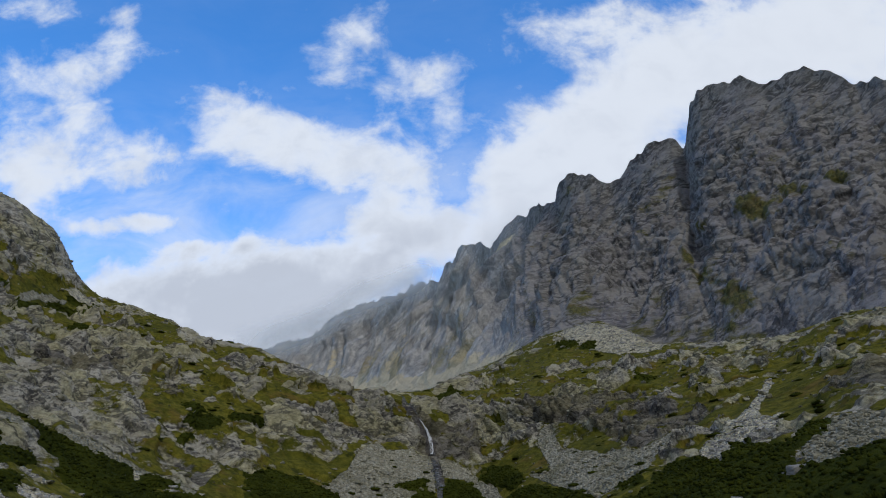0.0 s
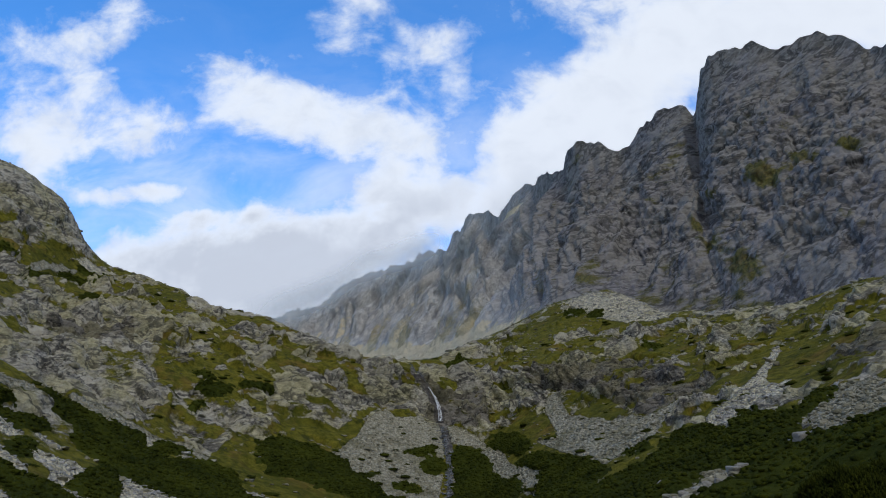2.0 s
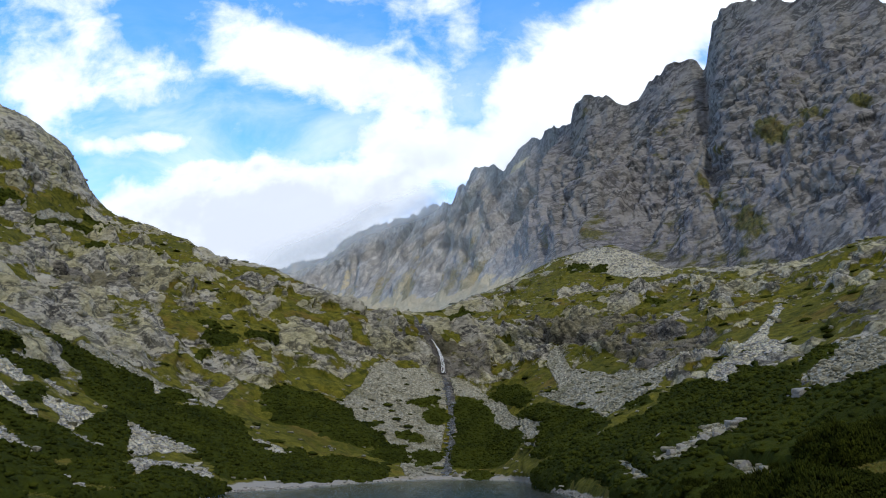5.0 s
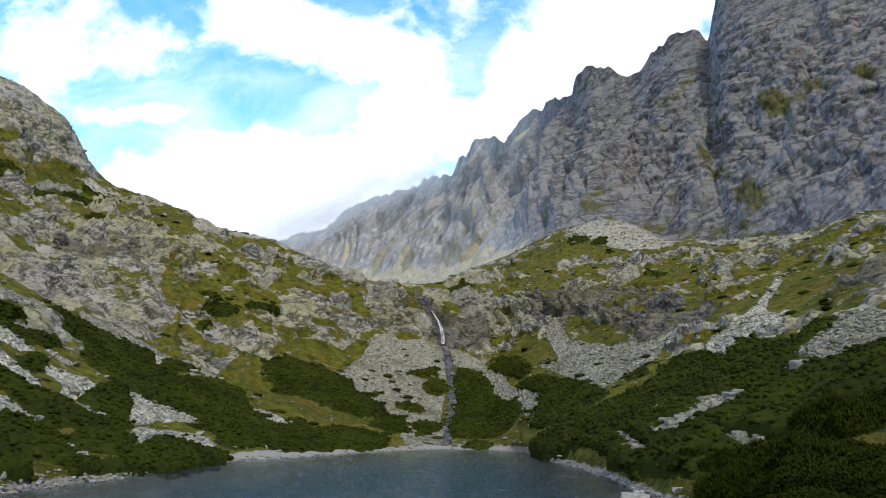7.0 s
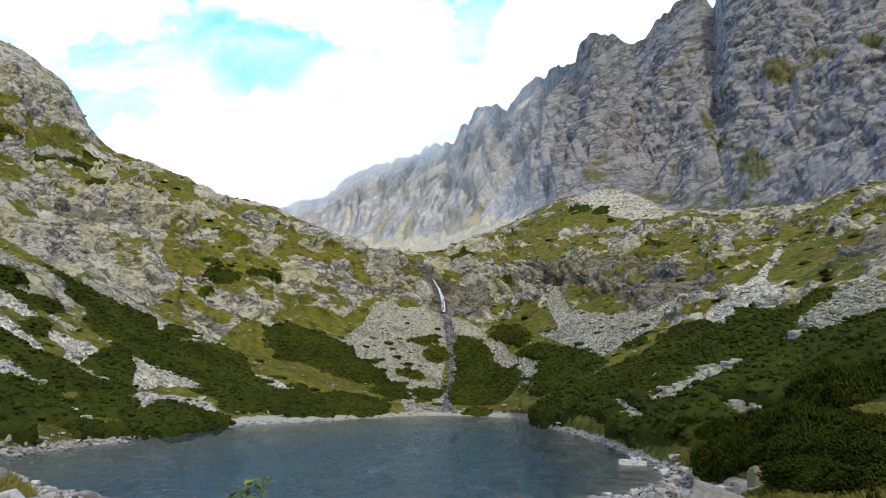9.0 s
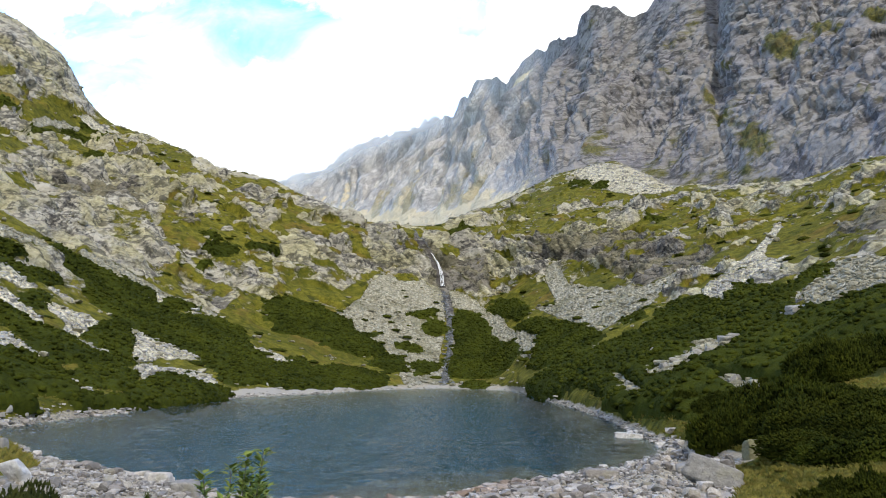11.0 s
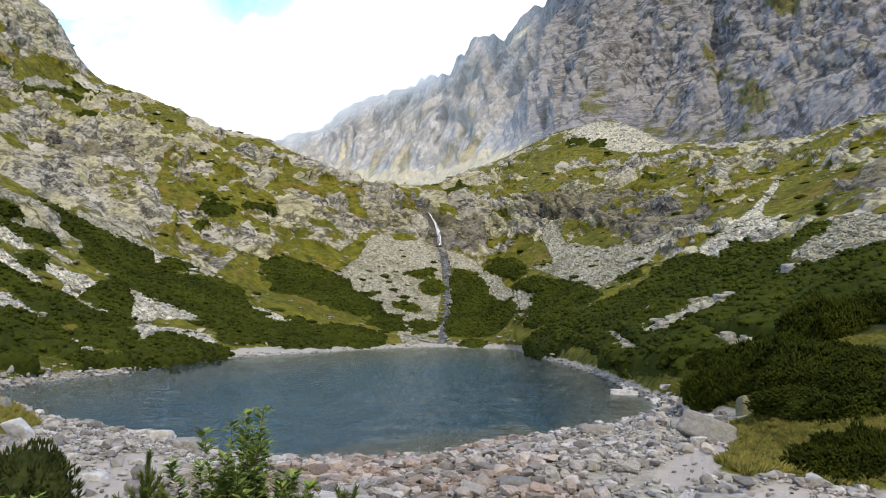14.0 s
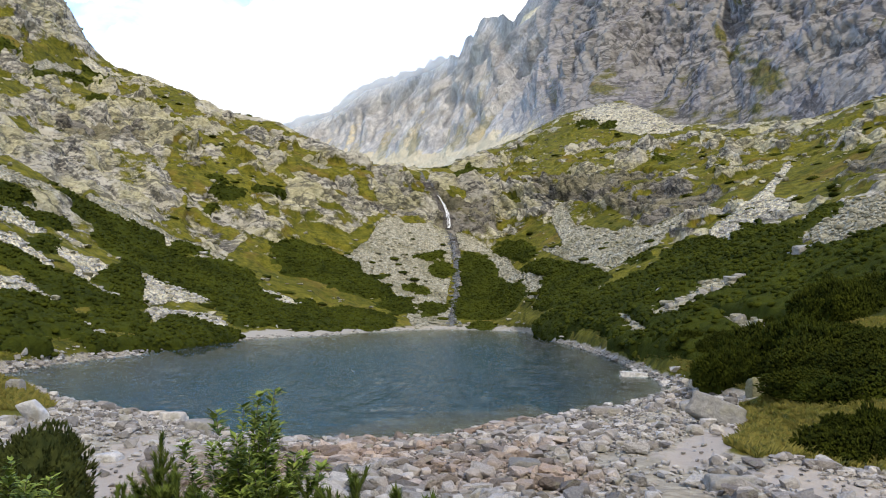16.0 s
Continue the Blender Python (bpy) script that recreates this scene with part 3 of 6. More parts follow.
def ground_knots(b):
    rn, zn = along(NEAR_SHORE, b, 0.4)
    rf, zf = along(FAR_SHORE, b, 0.35)
    rf = np.maximum(rf, rn + 0.6)
    wide = rf - rn
    deep = -np.clip((wide - 1.5) * 0.09, 0, 4.5) * np.interp(b, [3, 9, 14], [1, 0.5, 0.3])
    lake_here = np.clip((wide - 1.5) / 3, 0, 1)
    bed = lambda f, d: (zn + (zf - zn) * f) * (1 - 0.5 * lake_here) + deep * d
    rows = [(0 * b, 0 * b + 1.25), (np.minimum(rn * 0.45, 7.5), 0 * b + 0.98), (rn * 0.86, zn + 0.32 - 0.2 * (1 - lake_here)), (rn, zn + 0.03),
            (rn + 0.12 * wide, bed(0.12, 0.27)), (rn + 0.5 * wide, bed(0.5, 1.0)), (rn + 0.9 * wide, bed(0.9, 0.35)), (rf, zf + 0.03)]
    for line, blur in ((BANK, 1), (FOOT, 1), (LOWER, 1.2), (FAN_LOW, 1.2), (FAN_MID, 1.2), (FAN_TOP, 1.2), (WALL, 1.2), (SHELF, 1), (CREST, 0.25)):
        rows.append(along(line, b, blur))
    rc, zc = rows[-1]
    east = np.clip((b - 1) / 5, 0, 1)
    north = np.clip(1 - np.abs(b + 3) / 6, 0, 1)
    west = 1 - np.clip((b + 10) / 5, 0, 1)
    rows.append((rc + 60 + 40 * north, zc + 4 * east + 3 * (1 - west) - 25 * west))
    rows.append((rc + 260 + 700 * north, zc + 20 * east + 60 * north - 60 * west))
    rows.append((0 * b + 2900, 0 * b + 150 + 300 * north))
    r, z = np.array([p[0] for p in rows]), np.array([p[1] for p in rows])
    back = np.clip((np.abs(b) - 38) / 40, 0, 1)     # behind the outlet the valley falls away gently
    hill = 0.35 + 0.65 * np.cos(np.radians(b)) ** 2
    zb = np.interp(r, [0, 8, 40, 200, 600, 3000], [1.3, 1.2, 1.0, 6, 60, 200]) * (1 - 0.6 * back) * hill + 0.4 * back
    return r, z * (1 - back) + zb * back


PER = [4, 20, 30, 24, 8, 8, 10, 12, 20, 26, 32, 40, 44, 48, 60, 64, 12, 6, 4]


def ground_grid(b):
    kr, kz = ground_knots(b)
    s = np.concatenate([np.linspace(i, i + 1, n, endpoint=False) for i, n in enumerate(PER)] + [[len(PER)]])
    i = np.minimum(s.astype(int), len(PER) - 1)
    f = (s - i)[:, None]
    m = np.zeros_like(kz)                                # slopes for a monotone curve through the knots
    d = np.diff(kz, axis=0) / np.diff(kr, axis=0)
    same = d[1:] * d[:-1] > 0
    m[1:-1] = np.where(same, 2 * d[1:] * d[:-1] / np.where(same, d[1:] + d[:-1], 1), 0)
    m[0], m[-1] = d[0], d[-1]
    h = kr[i + 1] - kr[i]
    r = kr[i] + f * h
    z = (2 * f ** 3 - 3 * f ** 2 + 1) * kz[i] + (f ** 3 - 2 * f ** 2 + f) * h * m[i] + (3 * f ** 2 - 2 * f ** 3) * kz[i + 1] + (f ** 3 - f ** 2) * h * m[i + 1]
    return r, z, np.repeat(s[:, None], len(b), 1)


GR, GZ, GS = ground_grid(COARSE)
GB = np.repeat(COARSE[None], GR.shape[0], 0)
GX, GY = GR * np.sin(np.radians(GB)), GR * np.cos(np.radians(GB))


# ---- what covers the ground, patch by patch: corners as bearing and distance ----
COVER = {k: np.zeros(GR.shape) for k in ("pine", "scree", "rock", "fresh", "grass", "stream", "dark", "sandy", "clear")}
WARP_B = GB + 22 / (GR + 12) * fbm(GX / 11, GY / 11, 0, 4, 31)
WARP_R = GR + (0.5 + 0.007 * GR) * fbm(GX / 11, GY / 11, 5, 4, 41)
PINE_PATCHES = []


def inside(b, r, corners):
    hit = np.zeros(b.shape, bool)
    for (b0, r0), (b1, r1) in zip(corners, corners[1:] + corners[:1]):
        if b0 != b1:
            hit ^= ((b0 > b) != (b1 > b)) & (r < (r1 - r0) * (b - b0) / (b1 - b0) + r0)
    return hit


def patch(kind, *corners):
    corners = list(corners)
    here = inside(WARP_B, WARP_R, corners)
    COVER[kind] = np.maximum(COVER[kind], here)
    for other in {"pine": ("scree", "fresh", "rock", "grass"), "scree": ("pine", "rock", "grass"), "fresh": ("pine", "rock", "grass", "scree"), "stream": ("pine", "scree"), "clear": ("pine",)}.get(kind, ()):
        COVER[other] = np.where(here, 0.0, COVER[other])
    if kind == "pine":
        PINE_PATCHES.append(corners)


patch("grass", (-30.5, 39), (-28.6, 28), (-26.8, 21.5), (-28.5, 17.4), (-36, 17.4), (-36, 39))
patch("pine", (-25.65, 50.2), (-22.43, 56.4), (-22.05, 55.4), (-25.27, 49.1))
patch("pine", (-33.42, 43.1), (-29.35, 44.1), (-27.51, 45.6), (-28.67, 43.7), (-33.4, 41.1))
patch("pine", (9.5, 76), (11.5, 56), (13.5, 42), (15.5, 35), (17.3, 31.2), (19, 27.4), (20.5, 25), (23.7, 22), (24.8, 19.8), (26.5, 18.8), (36, 18.2), (36, 70), (31, 60), (27, 56), (23, 58), (19.5, 64), (17.5, 62), (15.5, 66), (13, 72))
patch("rock", (-34.17, 161.1), (-29.56, 187.3), (-26.28, 215.1), (-22.61, 214), (-21.08, 207.4), (-20.23, 177.8), (-20.95, 162.3), (-19.38, 156.9), (-20.46, 139.4), (-22.33, 129.6), (-26.01, 125.9), (-29.17, 125), (-33.99, 117.5))
patch("rock", (-19.2, 161.5), (-16.6, 158.5), (-14.16, 161), (-13.31, 155.5), (-14.52, 147.3), (-15.71, 139.8), (-16.49, 131), (-18.48, 134.3), (-19.49, 140.1), (-19.43, 151.6))
patch("rock", (-12.54, 172.8), (-10.06, 188.9), (-7.5, 188.4), (-6.2, 183.6), (-6.19, 173.1), (-7.46, 166.2), (-9.15, 165.3), (-10.84, 165), (-12.08, 159), (-12.92, 161.3))
patch("rock", (-6.66, 195.2), (-3.2, 192.5), (-1.04, 190.4), (0.27, 184.1), (-1.46, 181.7), (-3.19, 183.3), (-4.91, 183.2), (-6.21, 187.7))
patch("rock", (-34.45, 222), (-28.28, 251.3), (-26.8, 253.7), (-26.41, 249.6), (-26.02, 248.4), (-27.1, 239.5), (-28.52, 233.3), (-29.53, 224), (-34.3, 198.1))
patch("rock", (-2.34, 196.1), (0.26, 192.5), (3.28, 197.6), (3.71, 186.1), (2.42, 181.2), (0.27, 182), (-1.03, 183.3), (-0.82, 188.7))
patch("rock", (6.3, 200.3), (9.19, 194.5), (11.37, 185.5), (14.26, 189.5), (17.04, 162), (20.88, 133.7), (20.1, 124.5), (18.17, 131.9), (16.58, 129.3), (14.98, 132.7), (12.97, 155.9), (10.92, 170.4), (7.14, 187.8))
patch("rock", (27.7, 120.1), (33.4, 141.3), (33.28, 91.1), (28, 102), (27.01, 116.9))
patch("rock", (19.28, 225.5), (22.15, 220.4), (26.12, 203.8), (26.07, 171.9), (22.47, 184.8), (19.44, 193.1))
patch("rock", (16.32, 228.2), (18.69, 213.9), (18.29, 208.9), (16.71, 218))
patch("rock", (-19.51, 202.2), (-16.75, 214.3), (-15.92, 204.6), (-17.52, 196.7), (-19.11, 194.7))
patch("rock", (-15.69, 192.4), (-13.43, 195), (-12.59, 190.1), (-14.66, 187.7))
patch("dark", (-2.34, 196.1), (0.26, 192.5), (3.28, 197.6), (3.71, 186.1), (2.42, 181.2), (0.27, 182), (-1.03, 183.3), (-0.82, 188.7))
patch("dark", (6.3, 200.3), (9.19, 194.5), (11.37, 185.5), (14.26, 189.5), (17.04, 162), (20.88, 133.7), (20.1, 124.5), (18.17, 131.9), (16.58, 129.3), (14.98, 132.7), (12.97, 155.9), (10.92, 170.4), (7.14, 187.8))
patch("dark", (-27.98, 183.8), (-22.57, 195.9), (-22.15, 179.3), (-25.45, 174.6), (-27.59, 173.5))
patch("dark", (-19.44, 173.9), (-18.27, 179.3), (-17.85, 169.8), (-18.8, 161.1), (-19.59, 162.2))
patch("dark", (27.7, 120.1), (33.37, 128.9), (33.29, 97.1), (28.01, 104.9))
patch("grass", (-24.7, 166.4), (-22.51, 173.9), (-20.97, 167.2), (-21.88, 156.6), (-24.11, 155.9))
patch("grass", (-21.64, 144.4), (-19.93, 150.5), (-19.7, 144.3), (-21.03, 137.4))
patch("grass", (-34.2, 168.6), (-29.41, 197.7), (-29.72, 185.4), (-34.15, 156.4))
patch("grass", (-29.56, 228.1), (-27.83, 237.9), (-26.91, 239), (-28.13, 229.5), (-29.18, 225.4))
patch("grass", (-6.62, 176.5), (-4.48, 183.8), (-1.89, 183.8), (-1.46, 179.5), (-4.48, 182.7), (-5.76, 173.9), (-6.6, 163.7), (-9.98, 159), (-9.99, 163.1), (-7.45, 164.8))
patch("grass", (9.16, 175.4), (10.92, 168.9), (13.37, 149.6), (14.97, 129.7), (16.97, 126.8), (18.16, 129.4), (20.86, 125.2), (22.37, 130.6), (17.76, 124.6), (14.97, 126.6), (11.31, 148.2), (9.24, 167.9))
patch("grass", (3.7, 173.8), (4.56, 180.3), (7.13, 175.6), (7.96, 159.2), (8.37, 148.3), (5.84, 163))
patch("grass", (23.84, 132), (25.29, 139.3), (27.33, 107.1), (25.23, 108.9), (23.44, 112.9))
patch("grass", (-13.26, 138.1), (-12.47, 151), (-11.22, 149.7), (-10.76, 131.3), (-12.42, 130.8))
patch("grass", (14.55, 277.2), (17.79, 245.6), (21.6, 201.5), (26.78, 182.6), (28.92, 177.4), (27.38, 160.7), (21.53, 180.6), (18.09, 223))
patch("scree", (-8.24, 153.6), (-6.17, 165.8), (-5.34, 175.6), (-4.07, 182.2), (-3.2, 179.5), (-1.49, 182.4), (-0.84, 181.3), (0.02, 182.5), (0.24, 171), (0.03, 160.2), (-0.38, 145.1), (0.25, 141.3), (0.26, 125.9), (-2.68, 119.8), (-3.53, 133), (-2.7, 139.6), (-3.97, 141.8), (-5.25, 144.6), (-6.95, 149.2))
patch("scree", (0.24, 181.7), (1.52, 181.7), (2.81, 178), (3.86, 168.6), (4.5, 163), (5.75, 147.4), (7.63, 128.5), (7.2, 124.2), (6.76, 115.7), (5.93, 124.5), (5.53, 139.3), (4.06, 155.9), (3.22, 165.7), (2.37, 172.5), (0.88, 171.6), (0.45, 176.7))
patch("scree", (7.74, 177.8), (8.6, 177.5), (9.21, 169.8), (9.61, 159.7), (12.5, 145.3), (15.34, 133.9), (17.38, 134.4), (18.95, 126.4), (17.32, 121.6), (15.9, 118), (15.26, 108.8), (13.63, 110.1), (12.39, 105.8), (11.77, 106.5), (9.12, 134.8), (6.83, 157.1), (8.73, 148.2), (8.13, 162.2))
patch("scree", (26.21, 77), (27.97, 87.3), (28.97, 83.5), (33.22, 71.9), (33.12, 47.6), (27.86, 52.5), (26.49, 53.7), (25.82, 62.5), (25.5, 75.5))
patch("scree", (9.85, 267.1), (11.38, 289.3), (12.03, 290.5), (12.86, 274.6), (14.94, 272.6), (17.37, 248.3), (18.12, 235.5), (16.89, 228.5), (14.84, 228.8), (13.62, 240.3), (11.96, 250.3), (10.69, 258.5))
patch("scree", (-26.03, 131), (-22.34, 131.7), (-20.43, 133.6), (-18.49, 134.9), (-16.41, 131.2), (-16.88, 128.4), (-19.25, 130), (-21.57, 129.5), (-24.17, 122.4), (-25.64, 123.2))
patch("scree", (-33.96, 110.7), (-29.14, 117.3), (-27.34, 119.2), (-28.43, 111.7), (-29.78, 108.1), (-33.92, 102.9))
patch("scree", (-29.64, 212.4), (-28.81, 223), (-26.35, 236.9), (-26.69, 232.4), (-28.44, 220.1), (-29.45, 208))
patch("scree", (-10.71, 195.4), (-10.08, 198.5), (-8.8, 197.5), (-9.86, 193.8))
patch("scree", (-12.66, 120.2), (-11.42, 117.8), (-10.79, 115.6), (-11.8, 112.1))
patch("scree", (10.7, 92.7), (11.74, 95), (12.56, 95.8), (11.53, 93.1), (10.89, 87.6))
patch("pine", (-33.89, 99.4), (-29.27, 107), (-29.09, 105.6), (-33.86, 94.9))
patch("pine", (-33.85, 94.3), (-30.08, 100.1), (-29.06, 101.5), (-27.69, 105.1), (-26.71, 106), (-27.66, 100.5), (-29.03, 96.8), (-30.37, 94.5), (-33.82, 91))
patch("pine", (-28.99, 91.6), (-27.81, 95.5), (-27.44, 91.9), (-25.84, 91.7), (-26.53, 87), (-27.76, 87.8), (-29.13, 87.4))
patch("pine", (-33.72, 80.4), (-29.6, 82.3), (-27.88, 78.9), (-26.5, 80.5), (-25.43, 79.4), (-23.97, 76.6), (-21.77, 80), (-22.31, 75.9), (-24.31, 70.3), (-25.73, 67.8), (-26.78, 66), (-28.35, 71.7), (-29.39, 75.1), (-30.22, 75.8), (-33.66, 73.3))
patch("pine", (-33.54, 57.5), (-28.82, 63.8), (-26.76, 63.7), (-26.12, 61), (-25.31, 52.3), (-25.65, 50), (-33.42, 43.4))
patch("pine", (-25.19, 66.8), (-22.49, 74.4), (-21.81, 68.7), (-22.81, 59.2), (-24.62, 56.6), (-25.7, 61.4))
patch("pine", (-24.58, 90.9), (-22.41, 103.6), (-22.01, 94.1), (-21.78, 83.4), (-23.26, 81.6), (-24.91, 82.8))
patch("pine", (-22.43, 55.8), (-21.54, 65.5), (-19.87, 77), (-18.33, 78.6), (-16.36, 77.1), (-15.36, 77), (-16.33, 71.9), (-18.28, 65.1), (-20.18, 60.1), (-22.05, 55.5))
patch("pine", (-27.42, 121.5), (-26.36, 123.8), (-24.73, 123.3), (-22.32, 127.5), (-21.18, 128.6), (-20.89, 122.9), (-19.61, 122.8), (-18.45, 123.6), (-16.49, 129.2), (-14.87, 127.3), (-14.44, 120.6), (-13.22, 118.7), (-11.56, 115), (-10.54, 123.6), (-9.69, 115.7), (-8.21, 107.4), (-6.1, 107.3), (-4.41, 111.7), (-9.87, 91.9), (-13.57, 85.9), (-15.17, 82.4), (-16.39, 88.6), (-17, 97.4), (-19.16, 100.4), (-21.46, 100.4), (-22.42, 104.4), (-22.78, 102.8), (-23.72, 104.7), (-25.39, 109.2), (-25.42, 113.5), (-26.68, 114.3), (-27.4, 117.2))
patch("pine", (-20.21, 127.6), (-19.26, 132.9), (-18.08, 132.3), (-17.01, 129.6), (-18.46, 127.1), (-19.62, 125.2))
patch("pine", (-18.03, 165.8), (-16.63, 167.5), (-16.39, 165.4), (-17.43, 164))
patch("pine", (-17.49, 160.1), (-15.41, 165.7), (-15.32, 162.6), (-16.6, 158), (-17.28, 157.8))
patch("pine", (-18.09, 152.2), (-17.19, 156.1), (-17.77, 150.8))
patch("pine", (-14.6, 169), (-12.96, 172.8), (-12.54, 172.2), (-13.77, 167.3))
patch("pine", (-13.22, 147), (-11.6, 153.2), (-9.51, 153.6), (-7.6, 152.8), (-6.1, 147.5), (-4.4, 144.2), (-3.89, 143), (-5.64, 135.2), (-7.73, 132.4), (-9.42, 134.2), (-10.67, 134.7), (-11.89, 131.5), (-12.76, 138.7))
patch("pine", (-12.6, 108), (-10.57, 112.1), (-8.12, 123), (-6.04, 123.4), (-4.36, 122.9), (-4.26, 110.8), (-6, 104), (-7.67, 106.7), (-9.72, 101.8), (-11.76, 98.6))
patch("pine", (-5.42, 132.3), (-3.97, 140.4), (-2.7, 140.1), (-2.86, 131.7), (-3.95, 128.7), (-5.21, 129.7))
patch("pine", (-2.11, 167.7), (-0.83, 170.5), (-0.36, 168.6), (-1.46, 165.1), (-2.61, 164.6))
patch("pine", (-1.33, 161.9), (-0.4, 167.5), (0.16, 163), (-0.18, 159.5), (-1.11, 159.8))
patch("pine", (-3.64, 148.6), (-2.72, 153.2), (-1.57, 154), (-1.57, 150.2), (-3.01, 146.9))
patch("pine", (-5.35, 151.4), (-4.85, 154.4), (-4.5, 151.3), (-5.26, 148.7))
patch("pine", (-2.15, 141.2), (-0.59, 144.7), (-0.29, 138.1), (-1.64, 129.5), (-2.15, 135.8))
patch("pine", (-0.25, 145.2), (0.59, 152.7), (1.35, 144.8), (0.25, 142.2))
patch("pine", (0.88, 170.5), (2.37, 171.9), (3.22, 164.4), (4.06, 154.6), (5.74, 137.5), (5.55, 130.6), (5.09, 129.1), (4.87, 125.8), (3.19, 129.7), (0.67, 132.7), (0.04, 140.3), (0.88, 151.6), (1.09, 158), (0.88, 166.2))
patch("pine", (3.78, 170.2), (4.3, 174.8), (5.36, 169.7), (6.5, 158.6), (5.98, 155.9), (4.71, 161.9), (3.9, 167.9))
patch("pine", (5.46, 153.1), (7.45, 144), (9.11, 131.2), (11.56, 108.1), (11.75, 101), (11.11, 92.9), (10.68, 84.1), (9.03, 89.7), (7.37, 99.5), (6.55, 113.5), (6.98, 118.9), (7.2, 125.7), (7.71, 127.9), (7.01, 135.6), (5.96, 144.8))
patch("pine", (6.5, 92.8), (8.39, 87.2), (11.08, 82.1), (13.15, 86.4), (14.38, 88.5), (15.81, 91.7), (16.84, 100.8), (18.82, 99.7), (19.29, 97.5), (19.64, 89.6), (20.71, 85.6), (22.23, 87.1), (24.8, 86.1), (24.85, 62.9), (24.29, 60.9), (25.34, 56.2), (23.9, 58.2), (22.45, 61.7), (21.32, 62.1), (20.54, 59.6), (18.66, 65.8), (17.1, 66.9), (15.1, 64.6), (13.88, 61.8), (12.47, 63.7), (11.44, 63.4), (10.62, 64), (8.97, 68.7), (7.32, 81.8))
patch("pine", (13.14, 109.2), (14.65, 107.4), (14.91, 102), (13.6, 100.9))
patch("pine", (19.81, 99.7), (20.39, 98.9), (20.56, 94.3), (19.91, 96))
patch("pine", (20.72, 89.2), (22.07, 92.4), (22.43, 88.6), (21.09, 85))
patch("pine", (24.87, 78.6), (25.53, 86.4), (26.47, 91.8), (27.52, 87.3), (27.19, 80.8), (26.56, 76.8), (25.46, 74.2))
patch("pine", (20.42, 45.2), (22.33, 49.2), (25.96, 48.2), (27.26, 51.6), (28.83, 51.3), (33.44, 48.5), (33.13, 35.8), (27.19, 37.9), (24.41, 40.6))
patch("pine", (1.43, 121.6), (2.77, 123.1), (3.52, 116.8), (2.35, 115.2))
patch("pine", (-27.56, 224.4), (-26.33, 232.5), (-25.42, 231.9), (-25.95, 229.2), (-27.38, 222.8))
patch("pine", (-26.73, 239.6), (-25.64, 244.2), (-24.16, 240.9), (-24.89, 237.5), (-26.16, 237))
patch("pine", (-29.61, 206.2), (-28.43, 219.7), (-28.59, 214.1), (-29.43, 204.5))
patch("pine", (-26.1, 214.6), (-24.84, 219.2), (-25.01, 211.4), (-25.91, 209.3))
patch("pine", (-34.32, 202.2), (-30.51, 213.3), (-30.33, 212.2), (-34.29, 195.8))
patch("pine", (15.68, 197.1), (16.49, 198.6), (16.28, 190), (15.56, 191.5))
patch("pine", (9.74, 256.1), (11.01, 259.7), (11.43, 254.6), (10.37, 249.2))
patch("pine", (0.26, 210.2), (1.99, 223.5), (2.21, 220.5), (0.69, 207.1))
patch("stream", (-2.18, 206.7), (-1.73, 196.7), (-0.73, 191), (0.23, 187.2), (0.45, 181.9), (0.88, 171.6), (1.01, 158), (0.67, 145.7), (0.38, 125.9), (-0.04, 125.7), (0.17, 145.6), (0.46, 157.7), (0.24, 171), (-0.11, 181.3), (-0.54, 186), (-1.29, 190), (-2.17, 195.6))
patch("grass", (23.6, 12.2), (27, 12.2), (36, 12.2), (36, 24), (26, 24), (22.5, 24))
patch("grass", (19.2, 12.4), (21.8, 10.6), (23.6, 12), (24.3, 13.2), (25.5, 15.6), (27, 16.8), (25, 18.6), (23.5, 20.5), (21, 22), (20.9, 17), (20.5, 14.5))
patch("fresh", (24.43, 152.9), (24.59, 144.5), (23.65, 126.5), (23.26, 116.2), (24.88, 113.2), (24.86, 105), (23.4, 97.5), (21.92, 94.7), (20.8, 94.2), (20.4, 86), (19.26, 92.3), (19.09, 104.4), (20.07, 111.5), (21.6, 116.6), (22.73, 123.6), (23.49, 136.5))
patch("fresh", (-33.82, 91), (-29.71, 96.6), (-28.69, 97.3), (-28.16, 96.3), (-28.99, 91.4), (-30.01, 91.3), (-33.79, 87.4))
patch("fresh", (-33.76, 84.8), (-29.99, 88.3), (-28.95, 85.8), (-28.09, 85.5), (-27.38, 81.1), (-28.05, 78.8), (-29.27, 82.3), (-30.28, 83.4), (-33.73, 81.3))
patch("fresh", (-27.68, 101.8), (-25.89, 101.3), (-25.53, 100.3), (-26.59, 98.2), (-27.48, 99.4))
patch("fresh", (-28.13, 91.6), (-26.57, 93.9), (-24.79, 97.1), (-24.05, 95.4), (-24.92, 86.9), (-25.26, 82.3), (-26.5, 81.1), (-26.18, 86.8), (-27.59, 88.5))
patch("fresh", (-25.79, 81.2), (-24.35, 80.5), (-23.08, 81.5), (-23.97, 76), (-25.07, 77.9))
patch("fresh", (-33.59, 64.6), (-29.53, 71.6), (-28.51, 69.3), (-26.94, 64.8), (-28.81, 63), (-33.54, 58.1))
patch("fresh", (-22.22, 101.5), (-20.7, 99.1), (-19.16, 99.6), (-17.2, 96.9), (-18.74, 90.2), (-19.9, 88.5), (-21.77, 80.7), (-21.72, 87.8), (-22.12, 93.8))
patch("fresh", (-21.76, 78.9), (-19.12, 87), (-16.78, 86.1), (-16.36, 77.7), (-17.54, 76), (-20.25, 77.7), (-21.36, 69.7), (-21.93, 72.9))
